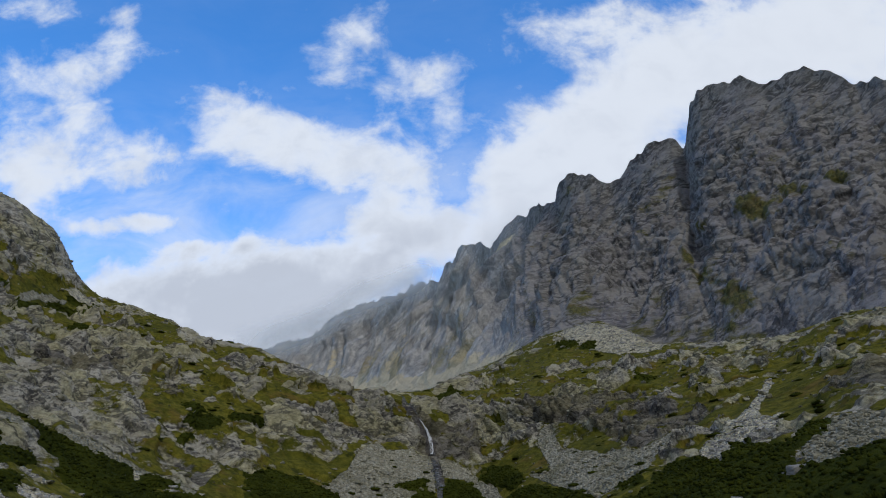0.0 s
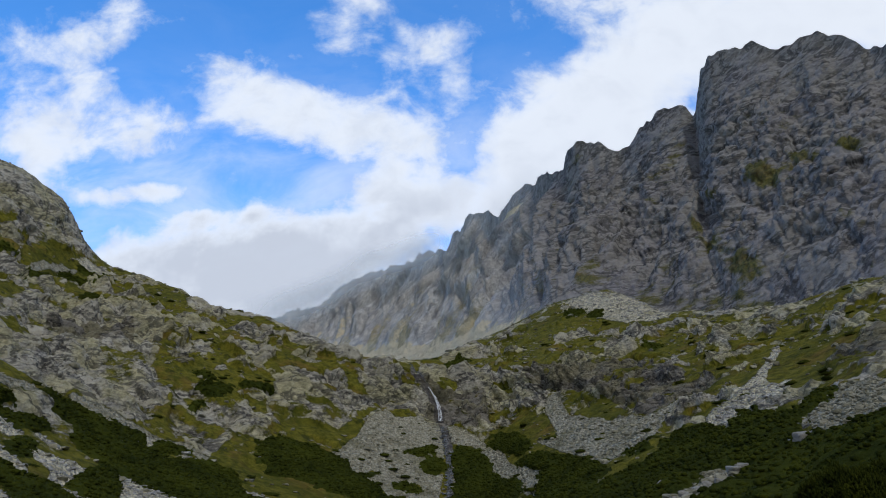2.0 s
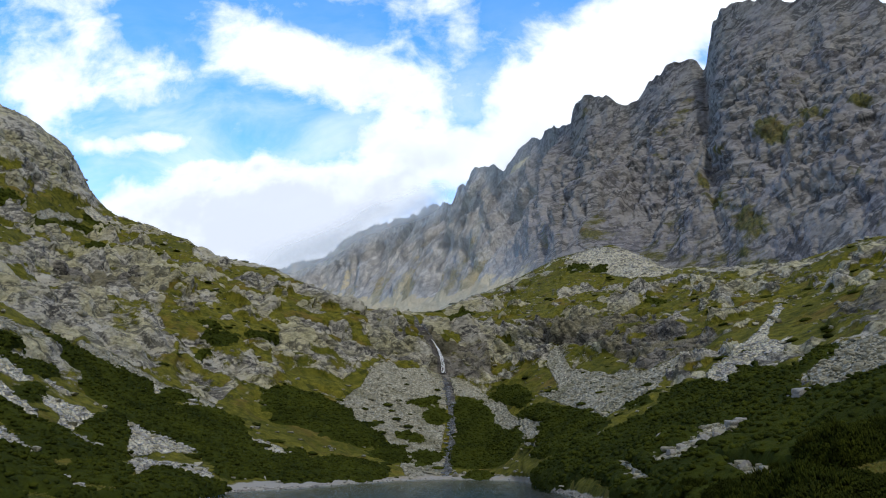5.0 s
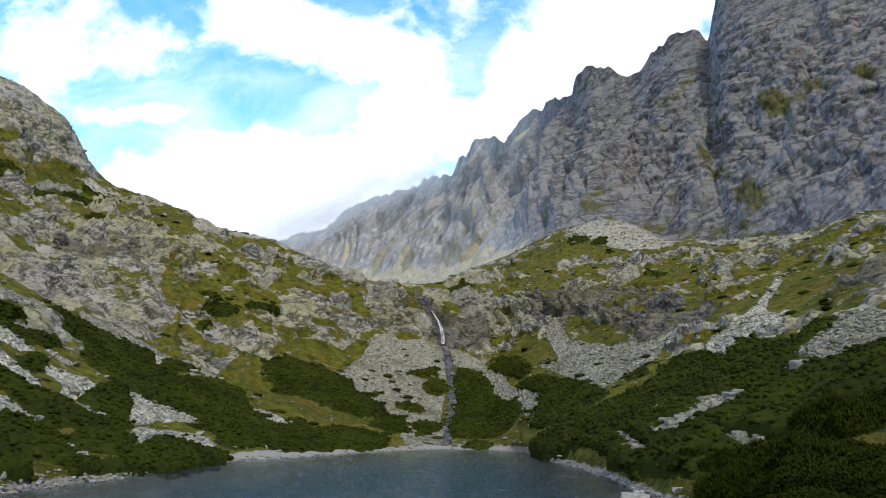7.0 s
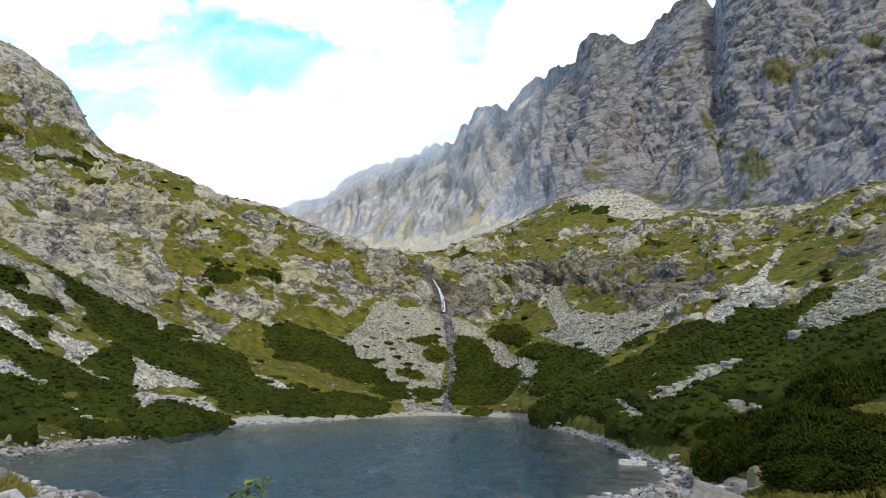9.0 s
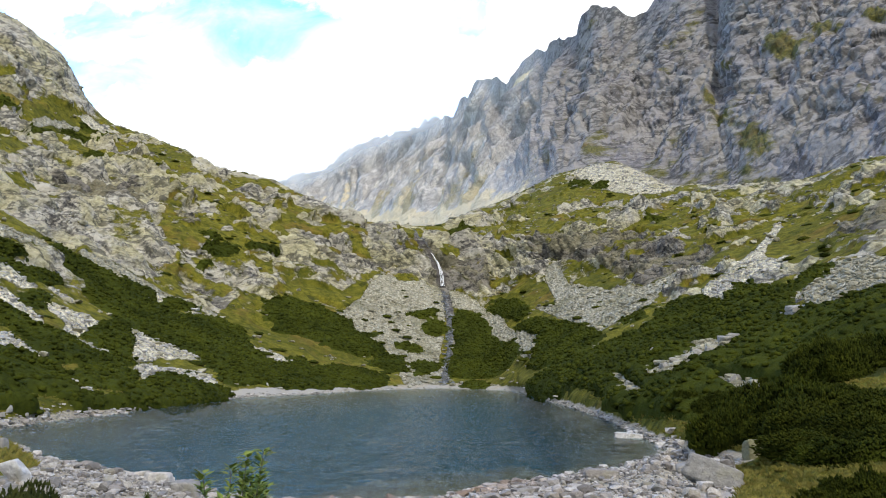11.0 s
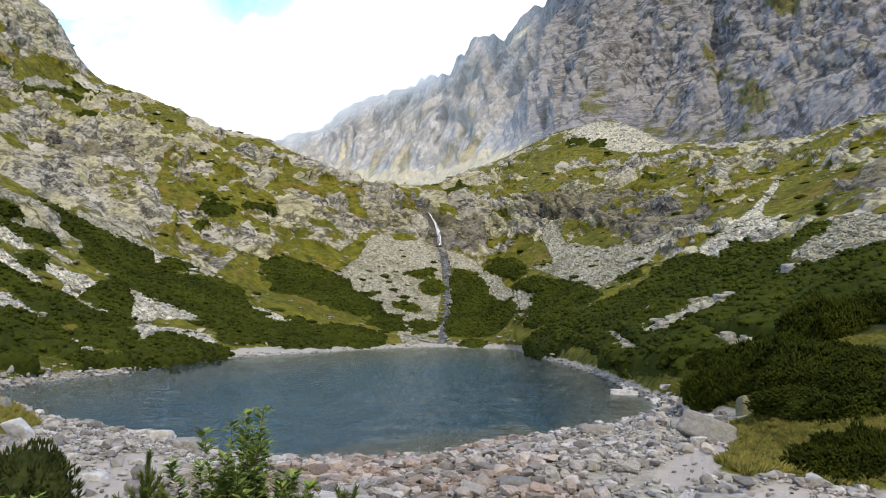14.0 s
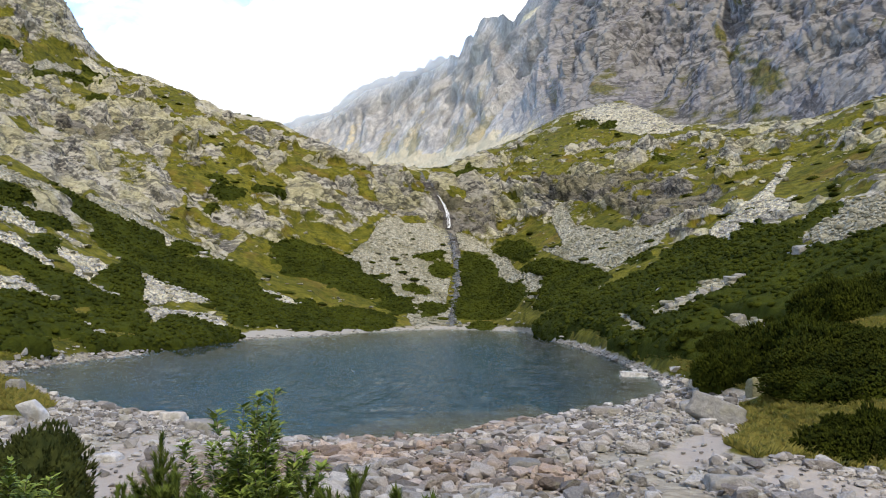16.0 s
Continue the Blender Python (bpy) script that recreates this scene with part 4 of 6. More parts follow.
patch("fresh", (-15.25, 120.8), (-14.44, 119.3), (-12.81, 119.7), (-10.73, 115.6), (-11.97, 111.2), (-13.62, 115.2))
patch("fresh", (-26.23, 61.2), (-25.69, 58.9), (-24.52, 52.8), (-25.13, 51.5), (-26.1, 56.2))
patch("fresh", (-21.18, 128.6), (-20.03, 129.5), (-20.01, 126.2), (-20.85, 123.9))
patch("fresh", (-18.94, 130.4), (-17, 128.5), (-17.67, 125.4), (-18.77, 126.6))
patch("fresh", (11.96, 290.4), (10.82, 288.1), (9.75, 271.8), (10.8, 258.9), (12.05, 252.1), (12.67, 242.4), (14.3, 231.3), (16.32, 227.5), (18.0, 235.4), (18.02, 244.1), (16.36, 258.1), (14.35, 279.0), (13.32, 276.2))
patch("pine", (11.51, 249.6), (12.27, 255.7), (12.76, 251.3), (12.26, 244.9))
patch("fresh", (-27.02, 238.7), (-25.73, 248.9), (-23.98, 243.4), (-24.89, 239.6), (-26.36, 240.2))
patch("clear", (20.5, 36.5), (22, 33.5), (25, 31), (29, 29), (36, 28), (36, 26.4), (29, 27.2), (25, 29), (22, 31))
patch("sandy", (-28, 7), (-26, 9), (-23.5, 12), (-21, 14.5), (-18.5, 13.5), (-20, 10.5), (-22, 8.5), (-23, 5), (-27, 5))
patch("sandy", (13.5, 10.2), (16.5, 12), (18, 15), (19.5, 15.7), (20.8, 14), (20.5, 12.6), (19.5, 11), (16.5, 9.3))
patch("sandy", (21, 9.5), (24, 11), (28, 11.5), (33, 11), (33, 8.5), (26, 8.3))
patch("scree", (12.66, 62.5), (14.23, 51.9), (15.06, 44.7), (14.57, 43.7), (12.94, 53))
patch("scree", (14.86, 55.8), (17.04, 54.8), (18.63, 60.8), (19.78, 59.7), (22.21, 56.2), (20.85, 51.4), (19.31, 48.7), (16.98, 46.4), (15.34, 49))
patch("scree", (19.08, 43.6), (20.34, 38.5), (22.13, 34.5), (24.41, 31), (24.37, 29.3), (22.06, 30.6), (19.91, 34.5), (19.03, 38.9))
for key in COVER:
    COVER[key] = smooth(smooth(COVER[key].astype(float), 1, 0), 1, 1)

COVER["scree"] = np.maximum(COVER["scree"], COVER["fresh"]) * np.clip(GZ * 8 + 0.6, 0, 1)


def face_normals(x, y, z, blur):
    p = np.stack([x, y, z], -1)
    n = np.cross(np.gradient(p, axis=1), np.gradient(p, axis=0))
    n /= np.linalg.norm(n, axis=-1, keepdims=True) + 1e-9
    n = smooth(smooth(n, blur, 0), blur, 1)
    return n / (np.linalg.norm(n, axis=-1, keepdims=True) + 1e-9)


NO_PINE = np.clip(1.5 * COVER["scree"], 0, 1)      # pines keep clear of the scree
SHEAR = GX + 0.4 * GZ
uneven = 0.5 * fbm(SHEAR / 30, GY / 30, GZ / 14, 3, 3) + 0.7 * fbm(SHEAR / 7, GY / 7, GZ / 4, 4, 13) + 0.35 * fbm(SHEAR / 2.6, GY / 2.6, GZ / 2, 2, 17)
slope_part = np.clip((GS - 10) / 3, 0, 1)                       # bare rock shows through the turf on the slopes
knob = np.clip((-24.5 - GB) / 2, 0, 1) * np.clip((GS - 15.35) * 6, 0, 1)    # the bare top of the spur
outcrop = np.clip((uneven - 0.02) * 2.6 + 0.50, 0, 1) * slope_part * 0.9
outcrop = np.maximum(outcrop, knob)
free = (1 - COVER["scree"]) * (1 - COVER["pine"]) * (1 - COVER["grass"] * 0.5)
ROCK = np.maximum(outcrop, COVER["rock"] * np.clip(0.9 + uneven, 0.2, 1)) * free
GRAVEL = np.clip((7.6 + 0.2 * (GR > 70) - GS) / 0.5, 0, 1) * (1 - COVER["grass"]) * (1 - COVER["pine"])
BED = np.clip((-GZ - 0.08) / 2.3, 0, 1) ** 0.8
far_amp = np.clip((GR - 25) / 60, 0, 1)
crag = crags(SHEAR / 13, GY / 13, GZ / 6, 5, 11)
DIP, ACROSS = 0.88 * GX - 0.47 * GZ, 0.47 * GX + 0.88 * GZ        # the joints dip towards the lake
DIP, ACROSS = np.where(GB < 4, DIP, SHEAR), np.where(GB < 4, ACROSS, GZ * 1.2)
blocks = 3.4 * facets(DIP / 11, GY / 8, ACROSS / 4.5, 21) + 1.7 * facets(DIP / 4.2, GY / 3.4, ACROSS / 1.9, 24) + 0.6 * facets(DIP / 2.1, GY / 1.8, ACROSS / 1.0, 26) + 2.2 * (crags(DIP / 10, GY / 8, ACROSS / 4, 4, 28, 0.6) - 0.5)
lift = ROCK * (2.0 * (crag - 0.45) + blocks) * far_amp * np.clip(GR / 190, 0.35, 1)
lift += COVER["scree"] * 0.13 * cells(GX / 0.9, GY / 0.9, 0, 23) * np.clip(GR / 60, 0.2, 1)
lift += (1 - ROCK) * fbm(GX / 5, GY / 5, 0, 4, 24) * 0.35 * np.clip((GR - 15) / 60, 0, 1) * (GZ > 0.2)
lift += GRAVEL * fbm(GX / 0.8, GY / 0.8, 0, 3, 25) * 0.05
fade = np.interp(GS, [0, 7, 8, 9, 15.2, 15.7, 16, 19], [1, 0.4, 0.5, 1, 1, 0.3, 0.1, 1]) * (GR < 700)
lift = lift * fade * (1 - 0.75 * COVER["stream"])
stand = face_normals(GX, GY, GZ, 6)
stand[GR < 40] = (0, 0, 1)
HEIGHT = GZ + lift * np.maximum(stand[..., 2], 0.3)
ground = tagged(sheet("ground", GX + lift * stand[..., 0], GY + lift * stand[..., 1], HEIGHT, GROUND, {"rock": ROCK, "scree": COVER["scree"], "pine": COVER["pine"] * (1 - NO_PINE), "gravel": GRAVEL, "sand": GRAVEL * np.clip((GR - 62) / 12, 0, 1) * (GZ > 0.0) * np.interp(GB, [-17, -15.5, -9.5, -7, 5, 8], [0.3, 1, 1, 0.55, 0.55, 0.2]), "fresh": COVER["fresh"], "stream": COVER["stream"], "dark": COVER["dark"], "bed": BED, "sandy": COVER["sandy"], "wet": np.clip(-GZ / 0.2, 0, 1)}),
                "rocky mountain valley with turf, pale scree fans and gravel shore", "ground", kind="structure")


def crisp(ob, where):
    """Flat faces where bare rock shows."""
    hard = where[:-1, :-1] & where[1:, 1:]
    ob.data.polygons.foreach_set("use_smooth", np.ascontiguousarray(~hard).ravel())
    ob.data.update()


crisp(ground, (ROCK > 0.45) & (GR > 60))


def on_ground(b, r):
    """Height of the ground at a bearing and distance."""
    j = int(np.argmin(np.abs(COARSE - b)))
    return float(np.interp(r, GR[:, j], HEIGHT[:, j]))


def place(b, r, dz=0.0):
    return Vector((r * math.sin(radians(b)), r * math.cos(radians(b)), on_ground(b, r) + dz))


# ---- the rock wall along the east side of the valley, as far as the cloud ----
WB = np.concatenate([np.arange(-14, 38, 0.06), np.arange(38, 60, 1.0)])
wr0, wz0 = along(WALL_FOOT, WB, 0.6)
wr0 = wr0 + 8
wr1, wz1 = along(RIDGE, WB, 0.1)
ws = np.concatenate([[-0.12], np.linspace(0, 1, 290), [1.03, 1.1, 1.3, 1.7]])[:, None]
up = np.clip(ws, -0.2, 1)
lean = np.where(up > 0, 1 - (1 - np.clip(up, 0, 1)) ** 1.35, up * 0.6)
WRR = wr0 + (wr1 - wr0) * lean + np.clip(ws - 1, 0, 1) * 300
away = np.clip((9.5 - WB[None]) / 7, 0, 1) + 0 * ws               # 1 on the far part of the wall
WZZ = wz0 + (wz1 - wz0) * np.where(up > 0, np.clip(up, 0, 1) ** (1 + 0.08 * away), up) - np.clip(ws - 1, 0, 1) * 260
wb = np.radians(np.repeat(WB[None], len(ws), 0))
wx, wy = WRR * np.sin(wb), WRR * np.cos(wb)


mid = len(ws) // 2
run = np.concatenate([[0], np.cumsum(np.hypot(np.diff(wx[mid]), np.diff(wy[mid])))])[None]
gap = np.gradient(run[0])[None]                                # metres from column to column
normal = face_normals(wx, wy, WZZ, 12)
far = np.clip(1.1 / gap, 0.12, 1)
tilt = run + 0.22 * WZZ
strata = WZZ - 0.35 * run


def shown(size):
    """How far forms of that size can be told apart on the grid."""
    return np.clip(size / (4 * gap) - 0.4, 0, 1)


slabs = np.clip((WB[None] - 16) / 6, 0, 1) + 0 * WZZ               # 1 on the slabby near part
sway = 14 * grain(run / 60, 1, WZZ / 50, 48)
rib_at = run - 1.0 * WZZ + sway
ribs = crags(rib_at / 85, 0, WZZ / 240, 3, 51) - 0.5
spur = crags((rib_at + 0.4 * WZZ) / 30, 3, WZZ / 60, 3, 55) - 0.5
bands = crags((WZZ + 0.30 * run) / 26, run / 120, 0, 3, 57) - 0.5
chunk = 2.2 * shown(20) * facets(tilt / 24, 0, strata / 17, 58, 1.0, 1.2) + 2.2 * shown(9) * facets(tilt / 8, 0, strata / 5.5, 63, 1.0, 1.2) + 1.5 * shown(3.6) * facets(tilt / 3.6, 0, strata / 2.4, 67, 1.0, 1.2)
body = np.clip(up * 4, 0, 1) * np.clip((1 - up) * 2.6, 0.08, 1)
far_rib = run - 3.2 * WZZ + 60 * grain(run / 260, 2, WZZ / 160, 47)
massif = 64 * (crags(far_rib / 210, 9, WZZ / 600, 3, 74, 0.5) - 0.5) + 34 * (crags((far_rib + 0.8 * WZZ) / 75, 4, WZZ / 140, 4, 76, 0.6) - 0.5)
out = ((20 * ribs * (1 - 0.8 * slabs) + 7.5 * spur * (1 - 0.4 * slabs) + 2.5 * bands * slabs + chunk) * (1 - 0.85 * away) + massif * away * np.clip(up * 1.6, 0, 1)) * body
wx, wy, WZZ = (q + out * normal[..., i] for i, q in enumerate((wx, wy, WZZ)))
top = np.exp(-((1 - np.clip(ws, 0, 1)) / 0.02) ** 2) * (ws <= 1)
WZZ = WZZ + top * (away * (5 * grain(run / 42, 0, 0, 79) + 3.5 * grain(run / 17, 0, 0, 80)) + far * 2.2 * grain(run / 9, 0, 0, 72) + far * 1.6 * grain(run / 3.5, 0, 0, 73))
bearing = np.degrees(wb)
turfy = 0.13 + 0.30 * fbm(run / 40, 0, strata / 20, 4, 81) + 0.25 * np.clip(0.25 - up, 0, 1) / 0.25 - 0.15 * np.clip(up - 0.6, 0, 1)
LEDGES = [(25.4, 0.42, 0.9, 0.045, 0.75), (20.5, 0.32, 0.5, 0.025, 0.5), (21.3, 0.25, 0.7, 0.03, 0.55), (23.0, 0.15, 1.2, 0.03, 0.5), (28.4, 0.48, 0.9, 0.02, 0.5),
          (31.7, 0.46, 1.0, 0.02, 0.5), (17.3, 0.50, 0.5, 0.02, 0.4), (15.7, 0.56, 0.4, 0.02, 0.4), (22.2, 0.41, 0.8, 0.04, 0.35), (30.8, 0.2, 0.8, 0.03, 0.5)]
for b0, u0, db, du, much in LEDGES:                             # grassy ledges: bearing, height up the wall, their half sizes
    turfy = turfy + much * np.exp(-((bearing - b0 + (up - u0) * 8) / db) ** 2 - ((up - u0) / du) ** 2)
streaks = fbm(far_rib / 90, 0, WZZ / 400, 4, 91)
low_slope = np.clip(0.62 - up, 0, 1) / 0.62
# pale scree along the far foot and in streaks, coloured as sunlit
pale = away * np.clip(1.7 * np.clip(0.20 - up, 0, 1) / 0.20 + 0.8 * streaks * low_slope + 0.15, 0, 1)
# plus one pale spot just below the skyline
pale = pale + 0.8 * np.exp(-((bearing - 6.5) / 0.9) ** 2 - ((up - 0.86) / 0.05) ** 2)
turfy = turfy * (1 - away) + away * (0.0 + 0.62 * low_slope + 0.34 * fbm(far_rib / 90, 3, WZZ / 130, 4, 92))
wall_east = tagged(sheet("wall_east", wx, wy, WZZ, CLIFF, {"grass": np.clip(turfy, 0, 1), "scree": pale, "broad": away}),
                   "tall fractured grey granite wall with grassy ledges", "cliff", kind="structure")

# ---- the lake ----
lb = np.arange(-32, 18.5, 0.22)
l0, l1 = along(NEAR_SHORE, lb, 0.4)[0] - 1.5, along(FAR_SHORE, lb, 0.35)[0] + 1.5
lf = np.linspace(0, 1, 170)[:, None]
lr = l0 * (l1 / l0) ** lf
lx, ly = lr * np.sin(np.radians(lb)), lr * np.cos(np.radians(lb))
calm = np.clip((lr - l0) / 4, 0.15, 1) * np.clip((l1 - lr) / 6, 0.15, 1)
lz = calm * (0.034 * fbm(lx / 1.3, ly / 0.8, 0, 3, 95) + 0.007 * grain((lx + 0.3 * ly) / 6, ly / 3, 0, 99)) * (0.85 + 0.25 * grain(lx / 14, ly / 9, 0, 98))
lake = tagged(sheet("water", lx, ly, lz, WATER), "rippled dark blue-green lake, clear at the edges", "lake", kind="structure")


# ---- plants ----
def icosphere(level):
    bm = bmesh.new()
    bmesh.ops.create_icosphere(bm, subdivisions=level, radius=1.0)
    v = np.array([p.co[:] for p in bm.verts])
    f = np.array([[q.index for q in t.verts] for t in bm.faces])
    bm.free()
    return v, f


def spindles(base, way, length, width):
    """Three-sided shoots: thin at the foot, full below the tip. All arguments are arrays, one row a shoot."""
    way = way / np.linalg.norm(way, axis=1, keepdims=True)
    side = np.cross(way, np.array([0.31, 0.87, 0.38]))
    side /= np.linalg.norm(side, axis=1, keepdims=True)
    other = np.cross(way, side)
    n = len(base)
    v = np.zeros((n, 5, 3))
    v[:, 0] = base
    for k in range(3):
        a = k * 2.094
        v[:, 1 + k] = base + way * (length * 0.55)[:, None] + (side * math.cos(a) + other * math.sin(a)) * width[:, None]
    v[:, 4] = base + way * length[:, None]
    f = np.array([(0, 2, 1), (0, 3, 2), (0, 1, 3), (4, 1, 2), (4, 2, 3), (4, 3, 1)])
    return v.reshape(-1, 3), (f[None] + 5 * np.arange(n)[:, None, None]).reshape(-1, 3)


def merged(pieces):
    verts, faces, n = [], [], 0
    for v, f in pieces:
        verts.append(v)
        faces.append(f + n)
        n += len(v)
    return np.concatenate(verts), np.concatenate(faces)


def pine_mound(seed, shoots, length, width, level, flat=0.66, core=0.80):
    """Foliage of one dwarf pine, about 1 m in radius: a lumpy mound with short shoots all over it."""
    rng = np.random.default_rng(seed)

    def lump(d):
        return 1 + 0.34 * grain(d[:, 0] * 1.7, d[:, 1] * 1.7, d[:, 2] * 1.7, seed) + 0.16 * grain(d[:, 0] * 4, d[:, 1] * 4, d[:, 2] * 4, seed + 1)

    d = rng.normal(size=(shoots, 3))
    d[:, 2] = np.abs(d[:, 2]) - 0.15
    d /= np.linalg.norm(d, axis=1, keepdims=True)
    squash = np.array([1, 1, flat])
    base = d * (lump(d) * rng.uniform(0.70, 0.86, shoots))[:, None] * squash
    base[:, 2] = np.maximum(base[:, 2], 0.0)
    way = d * 0.8 + np.array([0, 0, 0.45]) + rng.normal(size=(shoots, 3)) * 0.35
    v, f = spindles(base, way, length * rng.uniform(0.6, 1.3, shoots), width * rng.uniform(0.7, 1.3, shoots))
    cv, cf = icosphere(level)
    cv = cv * (lump(cv) * core)[:, None] * squash
    cv[:, 2] = np.maximum(cv[:, 2], -0.15)
    return merged([(v, f), (cv, cf)])


def scatter(name, shapes, spots, mat, label, category, smooth_faces=False):
    """Many small things as one mesh. spots: rows of x, y, z, turn, sx, sy, sz."""
    rng = np.random.default_rng(5)
    pieces, n = [], 0
    which = rng.integers(0, len(shapes), len(spots))
    for k, (v, f) in enumerate(shapes):
        s = np.array([p for p, wh in zip(spots, which) if wh == k])
        if not len(s):
            continue
        c, sn = np.cos(s[:, 3]), np.sin(s[:, 3])
        q = v[None] * s[:, None, 4:7]
        x = q[..., 0] * c[:, None] - q[..., 1] * sn[:, None]
        y = q[..., 0] * sn[:, None] + q[..., 1] * c[:, None]
        p = np.stack([x, y, q[..., 2]], -1) + s[:, None, 0:3]
        pieces.append((p.reshape(-1, 3), (f[None] + len(v) * np.arange(len(s))[:, None, None]).reshape(-1, 3)))
    v, f = merged(pieces)
    return tagged(new(name, raw_mesh(name, v, f, mat, smooth_faces)), label, category, kind="stuff")


def plan(b, r):
    return r * math.sin(radians(b)), r * math.cos(radians(b))


def spots_in(corners, spacing, seed):
    """Jittered grid points of the plan inside a patch, as bearing and distance."""
    rng = np.random.default_rng(seed)
    pts = np.array([plan(b, r) for b, r in corners])
    lo, hi = pts.min(0) - 4, pts.max(0) + 4
    gx, gy = np.meshgrid(np.arange(lo[0], hi[0], spacing), np.arange(lo[1], hi[1], spacing))
    x = (gx + rng.uniform(-0.45, 0.45, gx.shape) * spacing).ravel()
    y = (gy + rng.uniform(-0.45, 0.45, gx.shape) * spacing).ravel()
    b, r = np.degrees(np.arctan2(x, y)), np.hypot(x, y)
    wb_ = b + 22 / (r + 12) * fbm(x / 11, y / 11, 0, 4, 31)
    wr_ = r + (0.5 + 0.007 * r) * fbm(x / 11, y / 11, 5, 4, 41)
    ok = inside(wb_, wr_, list(corners))
    return [(p, q) for p, q in zip(b[ok], r[ok]) if not (covered("scree", p, q) or covered("stream", p, q) or covered("clear", p, q))]


CLEAR = {k: smooth(smooth(COVER[k], 1, 0), 2, 1) for k in ("scree", "stream", "clear")}


def covered(kind, b, r):
    j = int(np.argmin(np.abs(COARSE - b)))
    return CLEAR[kind][int(np.argmin(np.abs(GR[:, j] - r))), j] > 0.3


MOUNDS_NEAR = [pine_mound(100 + k, 1700, 0.14, 0.033, 3, 0.70, 0.77) for k in range(4)]
MOUNDS_FAR = [pine_mound(140 + k, 60, 0.16, 0.06, 2, 0.66, 0.85) for k in range(5)]


def branch_mesh(seed):
    """Low crooked stems of a dwarf pine."""
    rng = np.random.default_rng(seed)
    pieces = []
    for k in range(6):
        a = rng.uniform(0, 6.28)
        p = np.array([0, 0, -0.12])
        for step in range(3):
            d = np.array([math.cos(a), math.sin(a), 0.25 + 0.35 * step]) * 0.26
            pieces.append(spindles(p[None], d[None], np.array([0.36]), np.array([0.035 - 0.008 * step])))
            p, a = p + d, a + rng.uniform(-0.5, 0.5)
    v, f = merged(pieces)
    return raw_mesh("branches", v, f, BARK)


PINE_KINDS = []
for k, (v, f) in enumerate(MOUNDS_NEAR):
    bush = tagged(new("dwarf_pine"), "dense dark green dwarf mountain pine on the stony slope", "shrub", "dwarf pines by the lake")
    crown = new("foliage", raw_mesh("foliage", v, f, NEEDLES, True))
    stems = new("branches", branch_mesh(200 + k))
    crown.parent = stems.parent = bush
    PINE_KINDS.append(bush)

EDGE_BUSHES = [(26.4, 13.4), (27.4, 13.3), (28.8, 13.5), (30.2, 13.4), (32.0, 13.4), (27.0, 14.7), (28.8, 14.8), (30.6, 14.8), (33.0, 14.6), (25.3, 20.2), (26.0, 19.6), (26.8, 19.3)]
rng = np.random.default_rng(9)
far_spots, near_count = [], 0
for k, corners in enumerate(PINE_PATCHES + [EDGE_BUSHES]):
    nearest = min(r for b, r in corners)
    gap_between = 1.12 if nearest < 30 else 1.15 if nearest < 60 else 1.4
    for b, r in EDGE_BUSHES if corners is EDGE_BUSHES else spots_in(corners, gap_between, 300 + k):
        if r < 4 or r > 34 or abs(b) > 36 or b < 8 and r < float(np.interp(b, [q[0] for q in FAR_SHORE], [q[1] for q in FAR_SHORE])) + 1.6:
            continue
        if 18.5 < r < 23.2 and -1.7 < b - 21.9 < 2.7:             # room for the boulder at their edge
            continue
        size = rng.uniform(0.75, 1.35) * (0.58 if r < 16 else 0.9 if r < 34 else 0.88 if r < 72 else 1.05)
        spot = place(b, r, -0.1)
        swell = 1 + 0.7 * float(grain(spot.x / 4.5, spot.y / 4.5, 0, 66))
        if r > 16 and grain(spot.x / 3.2, spot.y / 3.2, 0, 67) < (-0.8 if r < 34 else -0.7):
            continue
        low = 0.45 if 34 < r < 62 and 10.5 < b < 22 else 0.75 if 29 < r < 41 and 14.5 < b < 25 else 1.0          # low growth below the path
        size = size * (0.75 if low < 1 else 1)
        tall = low * size * rng.uniform(0.8, 1.25) * swell * (1.35 if r < 34 else 1.0)
        turn = rng.uniform(0, 6.28)
        m = Matrix.LocRotScale(spot, Euler((0, 0, turn)), (size, size, tall))
        if near_count < 4:
            PINE_KINDS[near_count].matrix_basis = m
        else:
            twin = copy_thing(PINE_KINDS[near_count % 4], Matrix.Identity(4))
            twin.matrix_basis = m
        near_count += 1
for k in range(420):                                           # single bushes up the slopes
    b, r = rng.uniform(-33, 33), rng.uniform(75, 235)
    if r < float(np.interp(b, [q[0] for q in FAR_SHORE], [q[1] for q in FAR_SHORE])) + 4:
        continue
    if ROCK[np.argmin(np.abs(GR[:, int(np.argmin(np.abs(COARSE - b)))] - r)), int(np.argmin(np.abs(COARSE - b)))] < 0.35:
        s = rng.uniform(0.4, 1.2)
        far_spots.append((*place(b, r, -0.1), rng.uniform(0, 6.28), s * rng.uniform(1, 2), s, s * 0.7))


